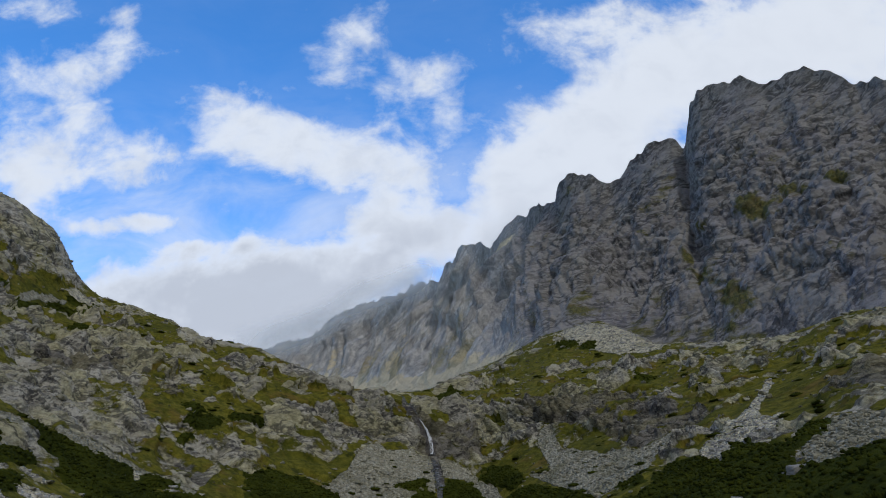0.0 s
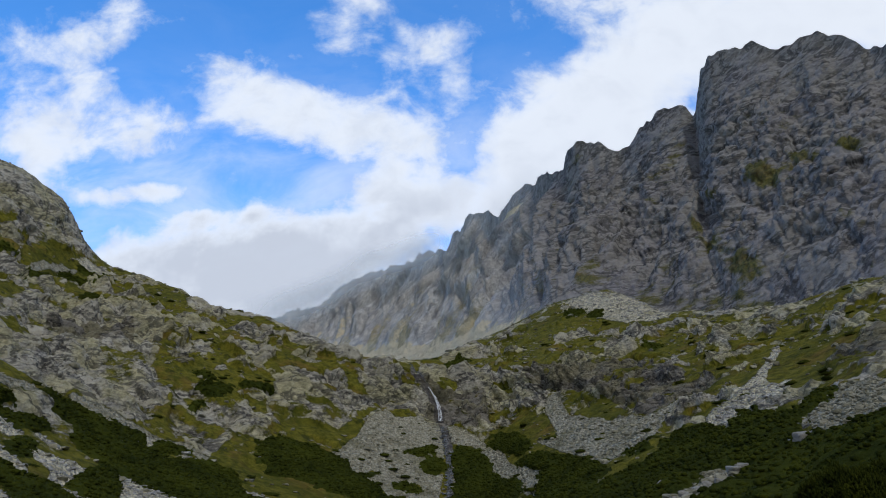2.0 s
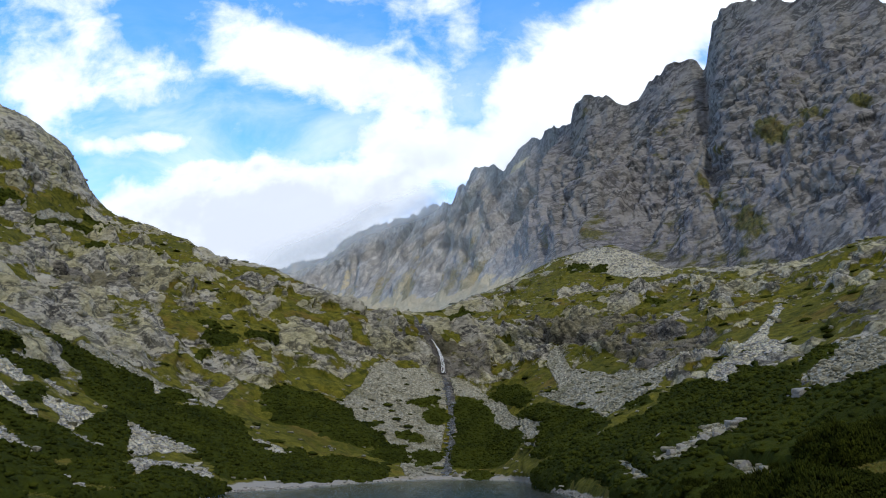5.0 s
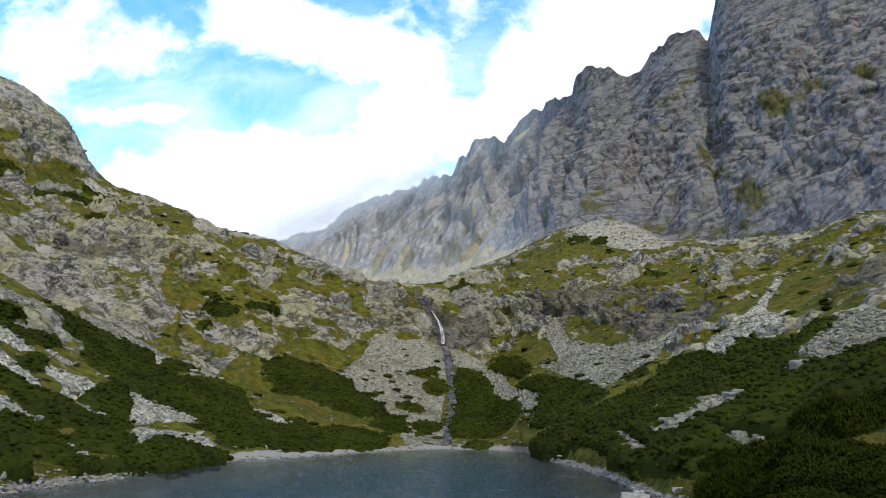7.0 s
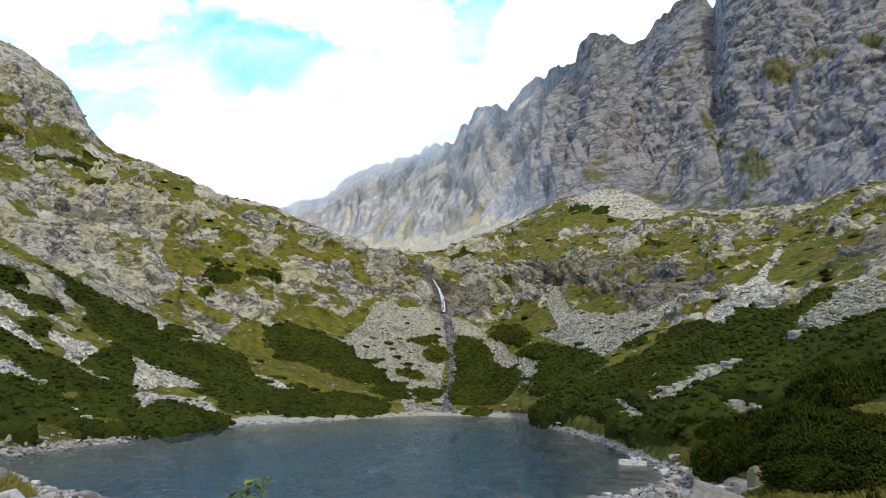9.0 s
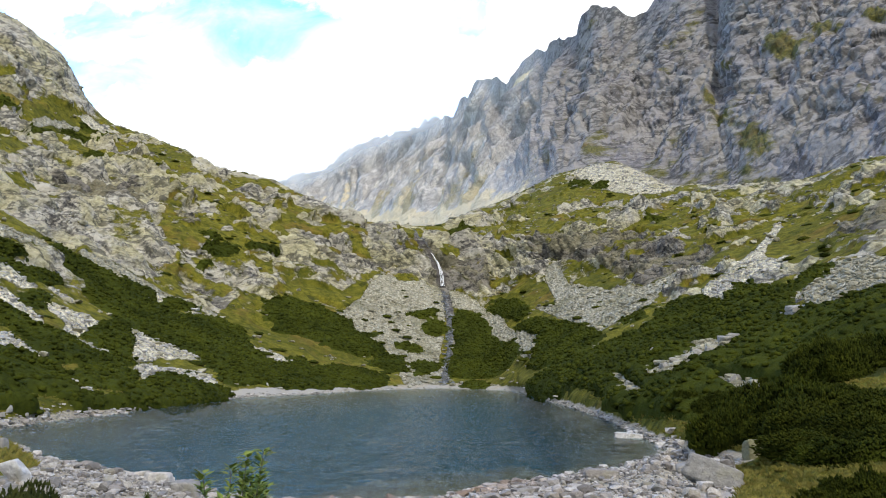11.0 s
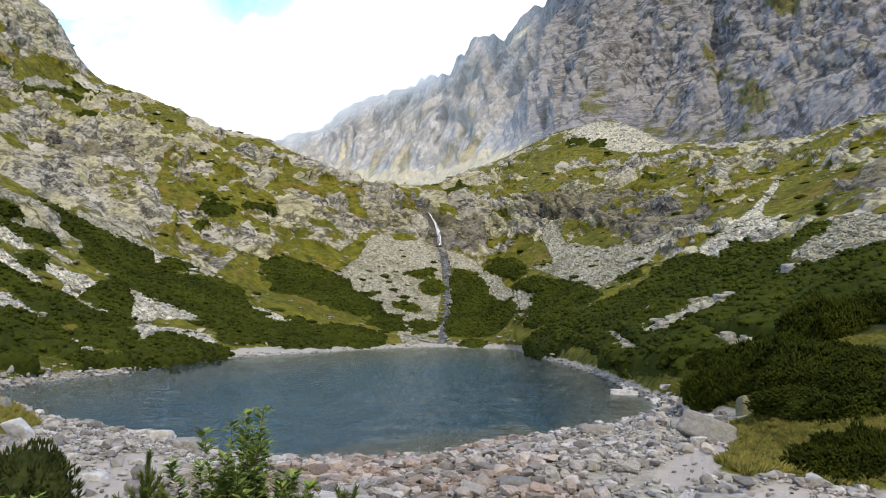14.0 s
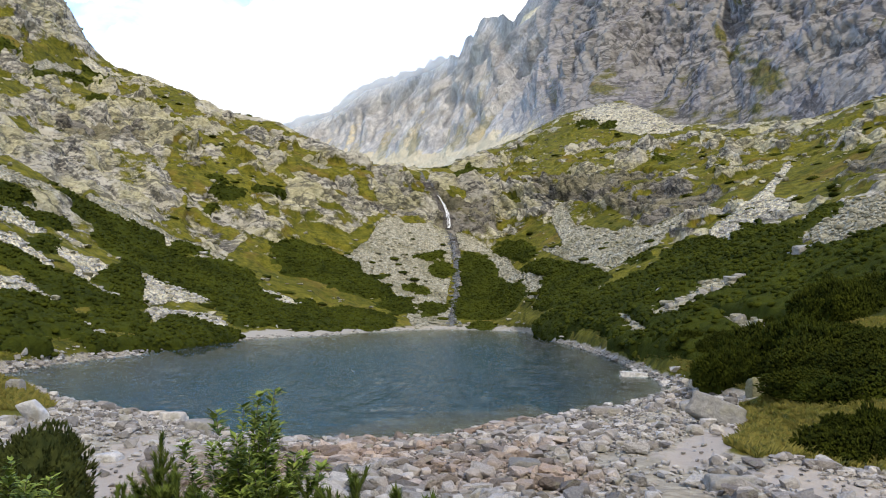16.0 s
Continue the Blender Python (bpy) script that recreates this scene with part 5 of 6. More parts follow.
def pine_mat(name, r0, r1, shoots, label):
    """A closed mat of dwarf pine over the ground between two distances: humps, ragged edges, short shoots."""
    rng = np.random.default_rng(int(r1))
    p = COVER["pine"] * (1 - NO_PINE) * (1 - COVER["stream"])
    p = smooth(smooth(p, 1, 0), 4, 1)
    high = np.interp(GR, [36, 60, 110, 170], [0.55, 0.42, 0.42, 0.6])
    edge = np.clip(p + 0.28 * fbm(GX / 1.5, GY / 1.5, GZ / 1.5, 3, 161), 0, 1)
    clump = np.sqrt(np.clip(1.25 - crags(GX / 2.3, GY / 2.3, GZ / 2.3, 2, 165, 0.5), 0.02, 1.2)) - 0.75
    grow = high * (1.35 * edge * (2 - edge) - 0.45) + edge * (1.1 * high * clump + 0.45 * high * fbm(GX / 6, GY / 6, GZ / 6, 2, 169))
    rise = np.where(p > 0.02, grow, -0.4) - 0.7 * np.clip((r0 + 3 - GR) / 3, 0, 1)
    q = [axis + (lift + rise * 0.8) * stand[..., i] for i, axis in enumerate((GX, GY, GZ))]
    q[2] = q[2] + 0.3 * rise
    use = (p > 0.03) & (GR >= r0) & (GR <= r1) & (np.abs(GB) < 37)
    i = np.arange(GR.size).reshape(GR.shape)
    faces = np.stack([i[:-1, :-1], i[:-1, 1:], i[1:, 1:], i[1:, :-1]], -1).reshape(-1, 4)
    faces = faces[use.ravel()[faces].all(1)]
    keep, flat_index = np.unique(faces, return_inverse=True)
    v = np.stack(q, -1).reshape(-1, 3)
    tris = flat_index.reshape(-1, 4)
    tris = np.concatenate([tris[:, [0, 1, 2]], tris[:, [0, 2, 3]]])
    spots = np.where((use & (rise > 0.15)).ravel())[0]
    size = (GR.ravel()[spots] * np.gradient(GR, axis=0).ravel()[spots])
    pick = rng.choice(spots, shoots, p=size / size.sum())
    ball, ball_f = icosphere(1)
    wide = rng.uniform(0.14, 0.32, shoots)[:, None, None] * np.interp(GR.ravel()[pick], [30, 60, 150], [0.6, 0.85, 1.1])[:, None, None]
    jolt = 1 + 0.22 * rng.normal(size=(shoots, len(ball), 1))
    sv = (v[pick] - 0.10 * stand.reshape(-1, 3)[pick] + rng.normal(size=(shoots, 3)) * 0.1)[:, None] + ball[None] * jolt * wide * np.array([1.15, 1.15, 0.75])
    sv, sf = sv.reshape(-1, 3), (ball_f[None] + len(ball) * np.arange(shoots)[:, None, None]).reshape(-1, 3)
    tagged(new(name, raw_mesh(name, *merged([(v[keep], tris), (sv, sf)]), NEEDLES, True)), label, "shrubs", kind="stuff")


pine_mat("dwarf_pine_thicket", 30, 270, 34000, "dark green dwarf pine thickets on the slopes round the lake")
scatter("scattered_dwarf_pine", MOUNDS_FAR, far_spots, NEEDLES, "single dark green dwarf pines up on the turf", "shrubs", True)


# ---- stones ----
def hull_shape(seed, points=13, flat=0.62, cut=0.55):
    """An angular block: the hull of points on a squared-off ball, about 1 m across."""
    rng = np.random.default_rng(seed)
    bm = bmesh.new()
    for _ in range(points):
        d = rng.normal(size=3)
        d /= np.linalg.norm(d)
        d = np.sign(d) * np.abs(d) ** cut
        d *= rng.uniform(0.42, 0.55)
        bm.verts.new(d * np.array([1, rng.uniform(0.65, 0.95), flat]))
    bmesh.ops.convex_hull(bm, input=bm.verts)
    loose = [v for v in bm.verts if not v.link_faces]
    bmesh.ops.delete(bm, geom=loose, context="VERTS")
    bmesh.ops.triangulate(bm, faces=bm.faces)
    bm.verts.index_update()
    v = np.array([p.co[:] for p in bm.verts])
    f = np.array([[q.index for q in t.verts] for t in bm.faces])
    bm.free()
    return v, f


BLOCKS = [hull_shape(400 + k, 14 + k % 4, (0.42, 0.6, 0.36, 0.7)[k % 4], 0.7) for k in range(16)]
BLOCK_MESHES = [raw_mesh("stone", v, f, STONE) for k, (v, f) in enumerate(BLOCKS)]


TALUS_MESHES = [raw_mesh("boulder", v, f, TALUS) for v, f in BLOCKS]


def grid_cell(b, r):
    j = int(np.argmin(np.abs(COARSE - b)))
    return int(np.argmin(np.abs(GR[:, j] - r))), j


rng = np.random.default_rng(17)
loose = []
tries = 0
while len(loose) < 14000 and tries < 90000:                     # the near shore, densest along the water
    tries += 1
    b = rng.uniform(-33, 33)
    shore = float(np.interp(b, [q[0] for q in NEAR_SHORE], [q[1] for q in NEAR_SHORE]))
    r = shore * (1.05 - 0.75 * rng.random() ** 1.15)
    if r < 4.5:
        continue
    i, j = grid_cell(b, r)
    if COVER["grass"][i, j] > 0.3 or COVER["pine"][i, j] > 0.3:
        continue
    if COVER["sandy"][i, j] > 0.4 and rng.random() < 0.88:
        continue
    bare = grain(b / 6, r / 2.5, 0, 77)                         # sandy stretches stay bare
    if bare > 0.5 and rng.random() < 0.7:
        continue
    size = min(0.052 * math.exp(abs(rng.normal()) * 0.70), 0.32)
    loose.append((b, r, size))
loose.sort(key=lambda q: -q[2] / q[1])
small = []
for n, (b, r, size) in enumerate(loose):
    tip = Euler((rng.uniform(-0.35, 0.35), rng.uniform(-0.35, 0.35), rng.uniform(0, 6.28)))
    if n < 300:
        ob = new("stone", BLOCK_MESHES[n % len(BLOCK_MESHES)])
        ob.matrix_basis = Matrix.LocRotScale(place(b, r, size * 0.26), tip, (size * 1.15, size, size * rng.uniform(0.75, 1.05)))
        ob.parent = ground
    else:
        small.append((*place(b, r, size * 0.26), tip.z, size * 1.15, size, size * 1.15))
scatter("shore_stones", BLOCKS, small, STONE, "pale grey and brownish angular stones on the shore", "stones")

rim = []
for n in range(2200):                                          # stones along the far and side shores
    b = rng.uniform(-31.5, 17.2)
    r = float(np.interp(b, [q[0] for q in FAR_SHORE], [q[1] for q in FAR_SHORE]))
    if r > 95 and rng.random() < 0.6:
        continue
    size = min(0.11 * math.exp(abs(rng.normal()) * 0.65), 0.55)
    r += rng.normal() * 0.5 + 0.5 * size
    rim.append((*place(b, r, size * 0.12), rng.uniform(0, 6.28), size * 1.2, size, size * 0.8))
CHIPS = [hull_shape(440 + k, 8, 0.6, 0.8) for k in range(8)]
chips = []
for n in range(6500):                                          # small stones between the larger ones
    b = rng.uniform(-33, 33)
    shore = float(np.interp(b, [q[0] for q in NEAR_SHORE], [q[1] for q in NEAR_SHORE]))
    r = shore * (1.04 - 0.72 * rng.random() ** 1.3)
    i, j = grid_cell(b, r)
    if r > 4.5 and COVER["grass"][i, j] < 0.4 and COVER["pine"][i, j] < 0.3 and (COVER["sandy"][i, j] < 0.4 or rng.random() < 0.25):
        size = rng.uniform(0.035, 0.11)
        chips.append((*place(b, r, size * 0.2), rng.uniform(0, 6.28), size * 1.2, size, size))
scatter("pebbles", CHIPS, chips, STONE, "small brownish and grey pebbles on the sandy shore", "pebbles")
scatter("lakeside_stones", BLOCKS, rim, STONE, "rounded pale stones rimming the lake", "stones")

talus = []
ii, jj = np.where((COVER["scree"] > 0.5) & (GR > 20) & (GR < 330) & (np.abs(GB) < 35))
area = GR[ii, jj] * radians(STEP) * np.gradient(GR, axis=0)[ii, jj]
chosen = rng.choice(len(ii), 5200, p=area / area.sum())
for k in chosen:
    b, r = GB[ii[k], jj[k]] + rng.uniform(-0.05, 0.05), GR[ii[k], jj[k]]
    size = min(0.24 * math.exp(abs(rng.normal()) * 0.6), 0.004 * r + 0.2)
    talus.append((*place(b, r, size * 0.12), rng.uniform(0, 6.28), size * 1.2, size, size * 0.85))
for n in range(2600):                                           # boulders among turf and pines
    b, r = rng.uniform(-33, 33), 35 + 260 * rng.random() ** 0.7
    if r > float(np.interp(b, [q[0] for q in FAR_SHORE], [q[1] for q in FAR_SHORE])) + 2:
        size = min(0.45 * math.exp(abs(rng.normal()) * 0.6), 0.012 * r)
        i, j = grid_cell(b, r)
        if COVER["pine"][i, j] > 0.3 and rng.random() < 0.9 or GS[i, j] > 15.9:
            continue
        talus.append((*place(b, r, size * 0.15), rng.uniform(0, 6.28), size * 1.2, size, size * 0.9))
ii, jj = np.where((COVER["scree"] > 0.5) & (GR > 25) & (GR < 105) & (np.abs(GB) > 8) & (np.abs(GB) < 33))
for k in rng.integers(0, len(ii), 2000):
    b, r = GB[ii[k], jj[k]] + rng.uniform(-0.05, 0.05), GR[ii[k], jj[k]]
    size = min(0.2 * math.exp(abs(rng.normal()) * 0.55), 0.8)
    talus.append((*place(b, r, size * 0.15), rng.uniform(0, 6.28), size * 1.2, size, size * 1.1))
for n in range(900):                                           # blocks on the shelf under the wall
    b, r = rng.uniform(1, 33), rng.uniform(165, 300)
    i, j = grid_cell(b, r)
    if COVER["pine"][i, j] < 0.3 and GS[i, j] < 15.95:
        size = min(0.5 * math.exp(abs(rng.normal()) * 0.6), 1.8)
        talus.append((*place(b, r, size * 0.1), rng.uniform(0, 6.28), size * 1.3, size, size * 0.7))
talus.sort(key=lambda q: -q[4] / math.hypot(q[0], q[1]))
for n, q in enumerate(talus[:130]):                            # the largest stand as things of their own
    ob = tagged(new("boulder", TALUS_MESHES[n % len(TALUS_MESHES)]), "pale weathered granite boulder lying on the mountain slope", "boulder", "boulders on the slopes")
    ob.matrix_basis = Matrix.LocRotScale(q[:3], Euler((0, 0, q[3])), q[4:7])
talus = talus[130:]
on_fresh = [COVER["fresh"][grid_cell(math.degrees(math.atan2(q[0], q[1])), math.hypot(q[0], q[1]))] > 0.4 for q in talus]
scatter("scree_blocks", BLOCKS, [q for q, f in zip(talus, on_fresh) if not f], TALUS, "olive-grey granite blocks lying on scree and turf", "stones")
scatter("fresh_scree_blocks", BLOCKS, [q for q, f in zip(talus, on_fresh) if f], WHITE, "whitish granite blocks in the washed-out gullies", "stones")


def boulder(seed, b, r, dims, turn, label, dz=0.0, tip=(0, 0), sharp=False, cuts=11):
    """One large block with chipped, slightly rounded edges."""
    rng = np.random.default_rng(seed)
    v, f = icosphere(4)
    n = rng.normal(size=(cuts, 3))
    n /= np.linalg.norm(n, axis=1, keepdims=True)
    box = [(1, 0, 0.1), (-1, 0.1, 0), (0.1, 1, 0), (0, -1, 0.1), (0, 0.1, 1), (0, 0, -1)]
    h = np.concatenate([rng.uniform(0.46, 0.6, len(n)), rng.uniform(0.36, 0.44, 6)])
    if sharp:
        box, h = box[4:], h[:-4]
        h[:cuts] *= 0.78
    n = np.concatenate([n, box])
    reach = h / np.maximum(v @ n.T, 0.02)
    v = v * ((reach ** -28.0).sum(1) ** (-1 / 28.0))[:, None]
    v = v / (v.max(0) - v.min(0))
    rough = 0.05 * fbm(v[:, 0] * 5 + seed, v[:, 1] * 5, v[:, 2] * 5, 4, seed)
    v = v * (1 + rough)[:, None]
    v = v * np.array(dims)
    bm = bmesh.new()
    vs = [bm.verts.new(p) for p in v]
    for t in f:
        bm.faces.new([vs[i] for i in t]).smooth = True
    me = bpy.data.meshes.new("boulder")
    bm.to_mesh(me)
    bm.free()
    me.materials.append(LICHEN if "lichen" in label else PALE if "white" in label else STONE if "brown" in label or "pink" in label or "dark" in label else GREY)
    ob = tagged(new("boulder", me), label, "boulder")
    ob.matrix_basis = Matrix.LocRotScale(place(b, r, dz), Euler((radians(tip[0]), radians(tip[1]), radians(turn))), (1, 1, 1))
    return ob


boulder(34, 19.4, 16.4, (1.16, 0.72, 0.50), -24, "long tilted grey boulder lying on the gravel shore", 0.24, (-14, 19), False, 5)
boulder(12, -28.4, 16.5, (0.52, 0.36, 0.54), 9, "white angular boulder beside a dwarf pine", 0.17, (12, -18), True)
boulder(13, 13.7, 34.5, (1.25, 0.8, 0.26), -14, "flat white slab half in the shallow water", 0.06 - on_ground(13.7, 34.5), (0, 4))
boulder(14, -23.9, 11.2, (0.35, 0.25, 0.15), -7, "white flat stone on the sandy shore path", 0.05, (0, -6))
boulder(15, -19.8, 18.6, (0.61, 0.43, 0.28), 0, "pale pinkish flat boulder at the water's edge", 0.09, (0, 0))
boulder(16, -18.0, 16.1, (0.55, 0.39, 0.34), 7, "pale angular boulder near the water's edge", 0.11, (8, 0))
boulder(17, 21.9, 21.6, (0.48, 0.42, 0.62), 14, "round lichen-covered boulder against the pines", 0.15, (0, 0))
boulder(18, -8.5, 16.8, (0.43, 0.30, 0.10), -9, "dark wet stone breaking the water", 0.03, (0, 0))
boulder(19, 17.5, 19.8, (0.53, 0.37, 0.39), -2, "grey upright stone at the shore's edge", 0.12, (10, -10))
boulder(20, 5.7, 9.4, (0.42, 0.30, 0.18), 5, "broad pale slab among the shore stones", 0.06, (5, 6))
boulder(21, 19.9, 8.7, (0.52, 0.36, 0.20), 12, "pale broad slab among the shore stones", 0.06, (-4, 5))
boulder(22, -29.6, 25.8, (0.50, 0.35, 0.39), -11, "pale grey boulder on the grassy bank", 0.12, (0, 0))
boulder(23, 11.7, 18.6, (0.83, 0.58, 0.22), -4, "brownish flat slab beside the water", 0.07, (0, 3))


for k, (b, r, w_) in enumerate([(13.7, 50.5, 0.8), (14.2, 52.0, 0.6), (14.9, 51.5, 0.9), (16.2, 51.0, 0.7), (17.0, 51.5, 1.1), (17.9, 53.0, 0.9), (18.6, 53.0, 1.2), (19.4, 54.0, 1.0), (20.3, 55.0, 1.3), (21.1, 55.5, 1.0),
                                (21.1, 36.5, 0.75), (19.6, 38.5, 0.5), (20.3, 36.5, 0.45), (22.4, 33.8, 0.5), (15.7, 60.5, 1.3), (25.2, 55.0, 1.6), (25.8, 54.6, 1.2), (24.6, 55.5, 1.1), (-29.15, 42.7, 0.9), (-28.6, 43.9, 0.7), (-27.99, 44.4, 0.9), (-27.5, 45.4, 0.6), (-27.04, 45.7, 0.7), (-29.63, 41.6, 0.6), (-28.32, 43.6, 0.6), (-21.35, 124.2, 1.2), (-15.96, 77.3, 0.8), (-17.44, 70.6, 0.7), (-12.75, 87.3, 0.9)]):
    boulder(50 + k, b, r, (w_ * (0.8 if b > 0 else 0.6), w_ * (0.6 if b > 0 else 0.45), w_ * (0.5 if b > 0 else 0.4)), 37 * k, "weathered grey block among the dwarf pines" if b > 0 else "pale grey block on the grassy bank", w_ * (0.2 if b > 0 else 0.14), (10 - 5 * (k % 4), 6), k % 2 == 0)


# ---- the stream and its fall over the rock step ----
def strand(course, offset, width, seed, lift):
    """A ribbon of water down a course of (bearing, distance)."""
    rng = np.random.default_rng(seed)
    t = np.linspace(0, 1, 40)
    k = np.linspace(0, 1, len(course))
    b = np.interp(t, k, [c[0] for c in course]) + offset + 0.035 * grain(t * 9, seed, 0, seed)
    r = np.interp(t, k, [c[1] for c in course])
    pts = np.array([place(x, y, lift) for x, y in zip(b, r)])
    pts[:, 2] = smooth(pts[:, 2], 2, 0)
    pts[:, 1] = smooth(pts[:, 1], 2, 0)
    half = width * (0.6 + 0.5 * grain(t * 14, seed, 3, seed)) * rng.uniform(0.8, 1.2)
    rows = []
    for side, bulge in ((-1, 0.0), (-0.4, 0.12), (0.4, 0.12), (1, 0.0)):
        rows.append(pts + np.stack([side * half, 0 * half - bulge, 0 * half + bulge], -1))
    p = np.stack(rows, 1)
    i = np.arange(40 * 4).reshape(40, 4)
    return p.reshape(-1, 3), np.stack([i[:-1, :-1], i[:-1, 1:], i[1:, 1:], i[1:, :-1]], -1).reshape(-1, 4)


def quads_to_tris(v, f):
    return v, np.concatenate([f[:, [0, 1, 2]], f[:, [0, 2, 3]]])


UPPER = [(-2.17, 203), (-1.73, 196.7), (-1.16, 192.1), (-0.77, 190.8)]
FALL = [(-0.72, 190.6), (-0.37, 188.9), (-0.11, 186.6), (0.02, 184.4), (0.06, 182.4)]
RUN = [(0.11, 181.1), (0.41, 171.1), (0.67, 160.7), (0.54, 152.1), (0.38, 141.4), (0.21, 124.5)]
waterfall = tagged(new("waterfall"), "white waterfall pouring down the dark wet rock step", "waterfall")
for name, course, spread, width, count in (("cascade", UPPER, 0.06, 0.045, 2), ("fall", FALL, 0.055, 0.10, 5), ("stream", RUN, 0.12, 0.035, 3)):
    for k in range(count):
        v, f = quads_to_tris(*strand(course, (k - (count - 1) / 2) * spread, width, 600 + 10 * k + len(name), 0.45))
        ob = new(name, raw_mesh(name, v, f, FOAM if name == "fall" else WET, True))
        ob.parent = waterfall

wet = []
rng = np.random.default_rng(61)
for n in range(420):
    t = rng.random()
    b = float(np.interp(t * 5, range(6), [c[0] for c in RUN])) + rng.normal() * 0.16
    r = float(np.interp(t * 5, range(6), [c[1] for c in RUN]))
    s = min(0.3 * math.exp(abs(rng.normal()) * 0.6), 1.0)
    wet.append((*place(b, r, 0.1 * s), rng.uniform(0, 6.28), s * 1.2, s, s))
scatter("stream_stones", BLOCKS, wet, WET, "dark wet stones in the bed of the mountain stream", "stones")


# ---- cloud hanging on the far ridge ----
def mist_material():
    m, n, at = material("mist")
    puff = n.noise(n.scaled(at, (1, 1, 1.2)), 0.006, 7, 0.62, 0.3)
    thick = n.math("MULTIPLY", n.attribute("veil"), n.span(puff, 0.25, 0.62, 0.45, 1.0))
    white = n.put("ShaderNodeBsdfDiffuse")
    white.inputs[0].default_value = (0.46, 0.46, 0.46, 1)
    through_it = n.put("ShaderNodeBsdfTranslucent")
    through_it.inputs[0].default_value = (0.46, 0.46, 0.46, 1)
    body = n.put("ShaderNodeAddShader")
    n.join(white.outputs[0], body.inputs[0])
    n.join(through_it.outputs[0], body.inputs[1])
    clear = n.put("ShaderNodeBsdfTransparent")
    mixed = n.put("ShaderNodeMixShader")
    n.join(thick, mixed.inputs[0])
    n.join(clear.outputs[0], mixed.inputs[1])
    n.join(body.outputs[0], mixed.inputs[2])
    n.join(mixed.outputs[0], n.put("ShaderNodeOutputMaterial").inputs[0])
    return m


MIST = mist_material()
cloud = tagged(new("cloud_bank"), "white cloud clinging to the far rocky ridge", "cloud", kind="structure")


def veil(distance, b0, b1, low, high, most):
    """A drifting layer of cloud across the valley: low and high bound it, as slopes above the skyline there."""
    b = np.linspace(-48, 48, 200)
    line = along(RIDGE, np.clip(b, -16, 30), 1.2)
    sky_line = EYE + (line[1] - EYE) / line[0] * distance
    f = np.concatenate([[-0.2, low - 0.02], np.linspace(low, high, 22), [high + 0.02, 0.3, 1.0]])[:, None]
    z = sky_line + distance * f
    ends = np.clip((b - b0) / 4, 0, 1) * np.clip((b1 - b) / 4, 0, 1)
    ends = ends * ends * (3 - 2 * ends)
    dens = most * ends * np.sin(math.pi * np.clip((f - low) / (high - low), 0, 1)) ** 2
    r = np.repeat(distance + 0 * b[None], len(f), 0)
    a = np.radians(np.repeat(b[None], len(f), 0))
    ob = sheet("cloud_layer", r * np.sin(a), r * np.cos(a), z, MIST, {"veil": dens})
    ob.parent = cloud
    ob.visible_shadow = False


veil(1080, -16, 2.0, -0.03, 0.05, 0.7)
veil(600, 4.0, 8.6, -0.03, 0.04, 0.6)


# ---- plants at the viewer's feet ----
def sprig(rng, base, way, length, needles, long=0.05):
    """Needles standing off a straight stretch of stem."""
    way = way / np.linalg.norm(way)
    t = rng.uniform(0.0, 1.0, needles)
    a = rng.uniform(0, 6.283, needles)
    side = np.cross(way, (0.3, 0.5, 0.81))
    side /= np.linalg.norm(side)
    other = np.cross(way, side)
    out = np.cos(a)[:, None] * side + np.sin(a)[:, None] * other
    foot = base + way * (t * length)[:, None]
    lay = way[None] * rng.uniform(0.7, 1.2, needles)[:, None] + out * rng.uniform(0.45, 0.8, needles)[:, None]
    lay /= np.linalg.norm(lay, axis=1, keepdims=True)
    tip = foot + lay * (long * rng.uniform(0.7, 1.2, needles))[:, None]
    across = np.cross(lay, out + 0.2)
    across /= np.linalg.norm(across, axis=1, keepdims=True)
    v = np.stack([foot - across * 0.0045, foot + across * 0.0045, tip], 1).reshape(-1, 3)
    return v, np.arange(3 * needles).reshape(-1, 3)


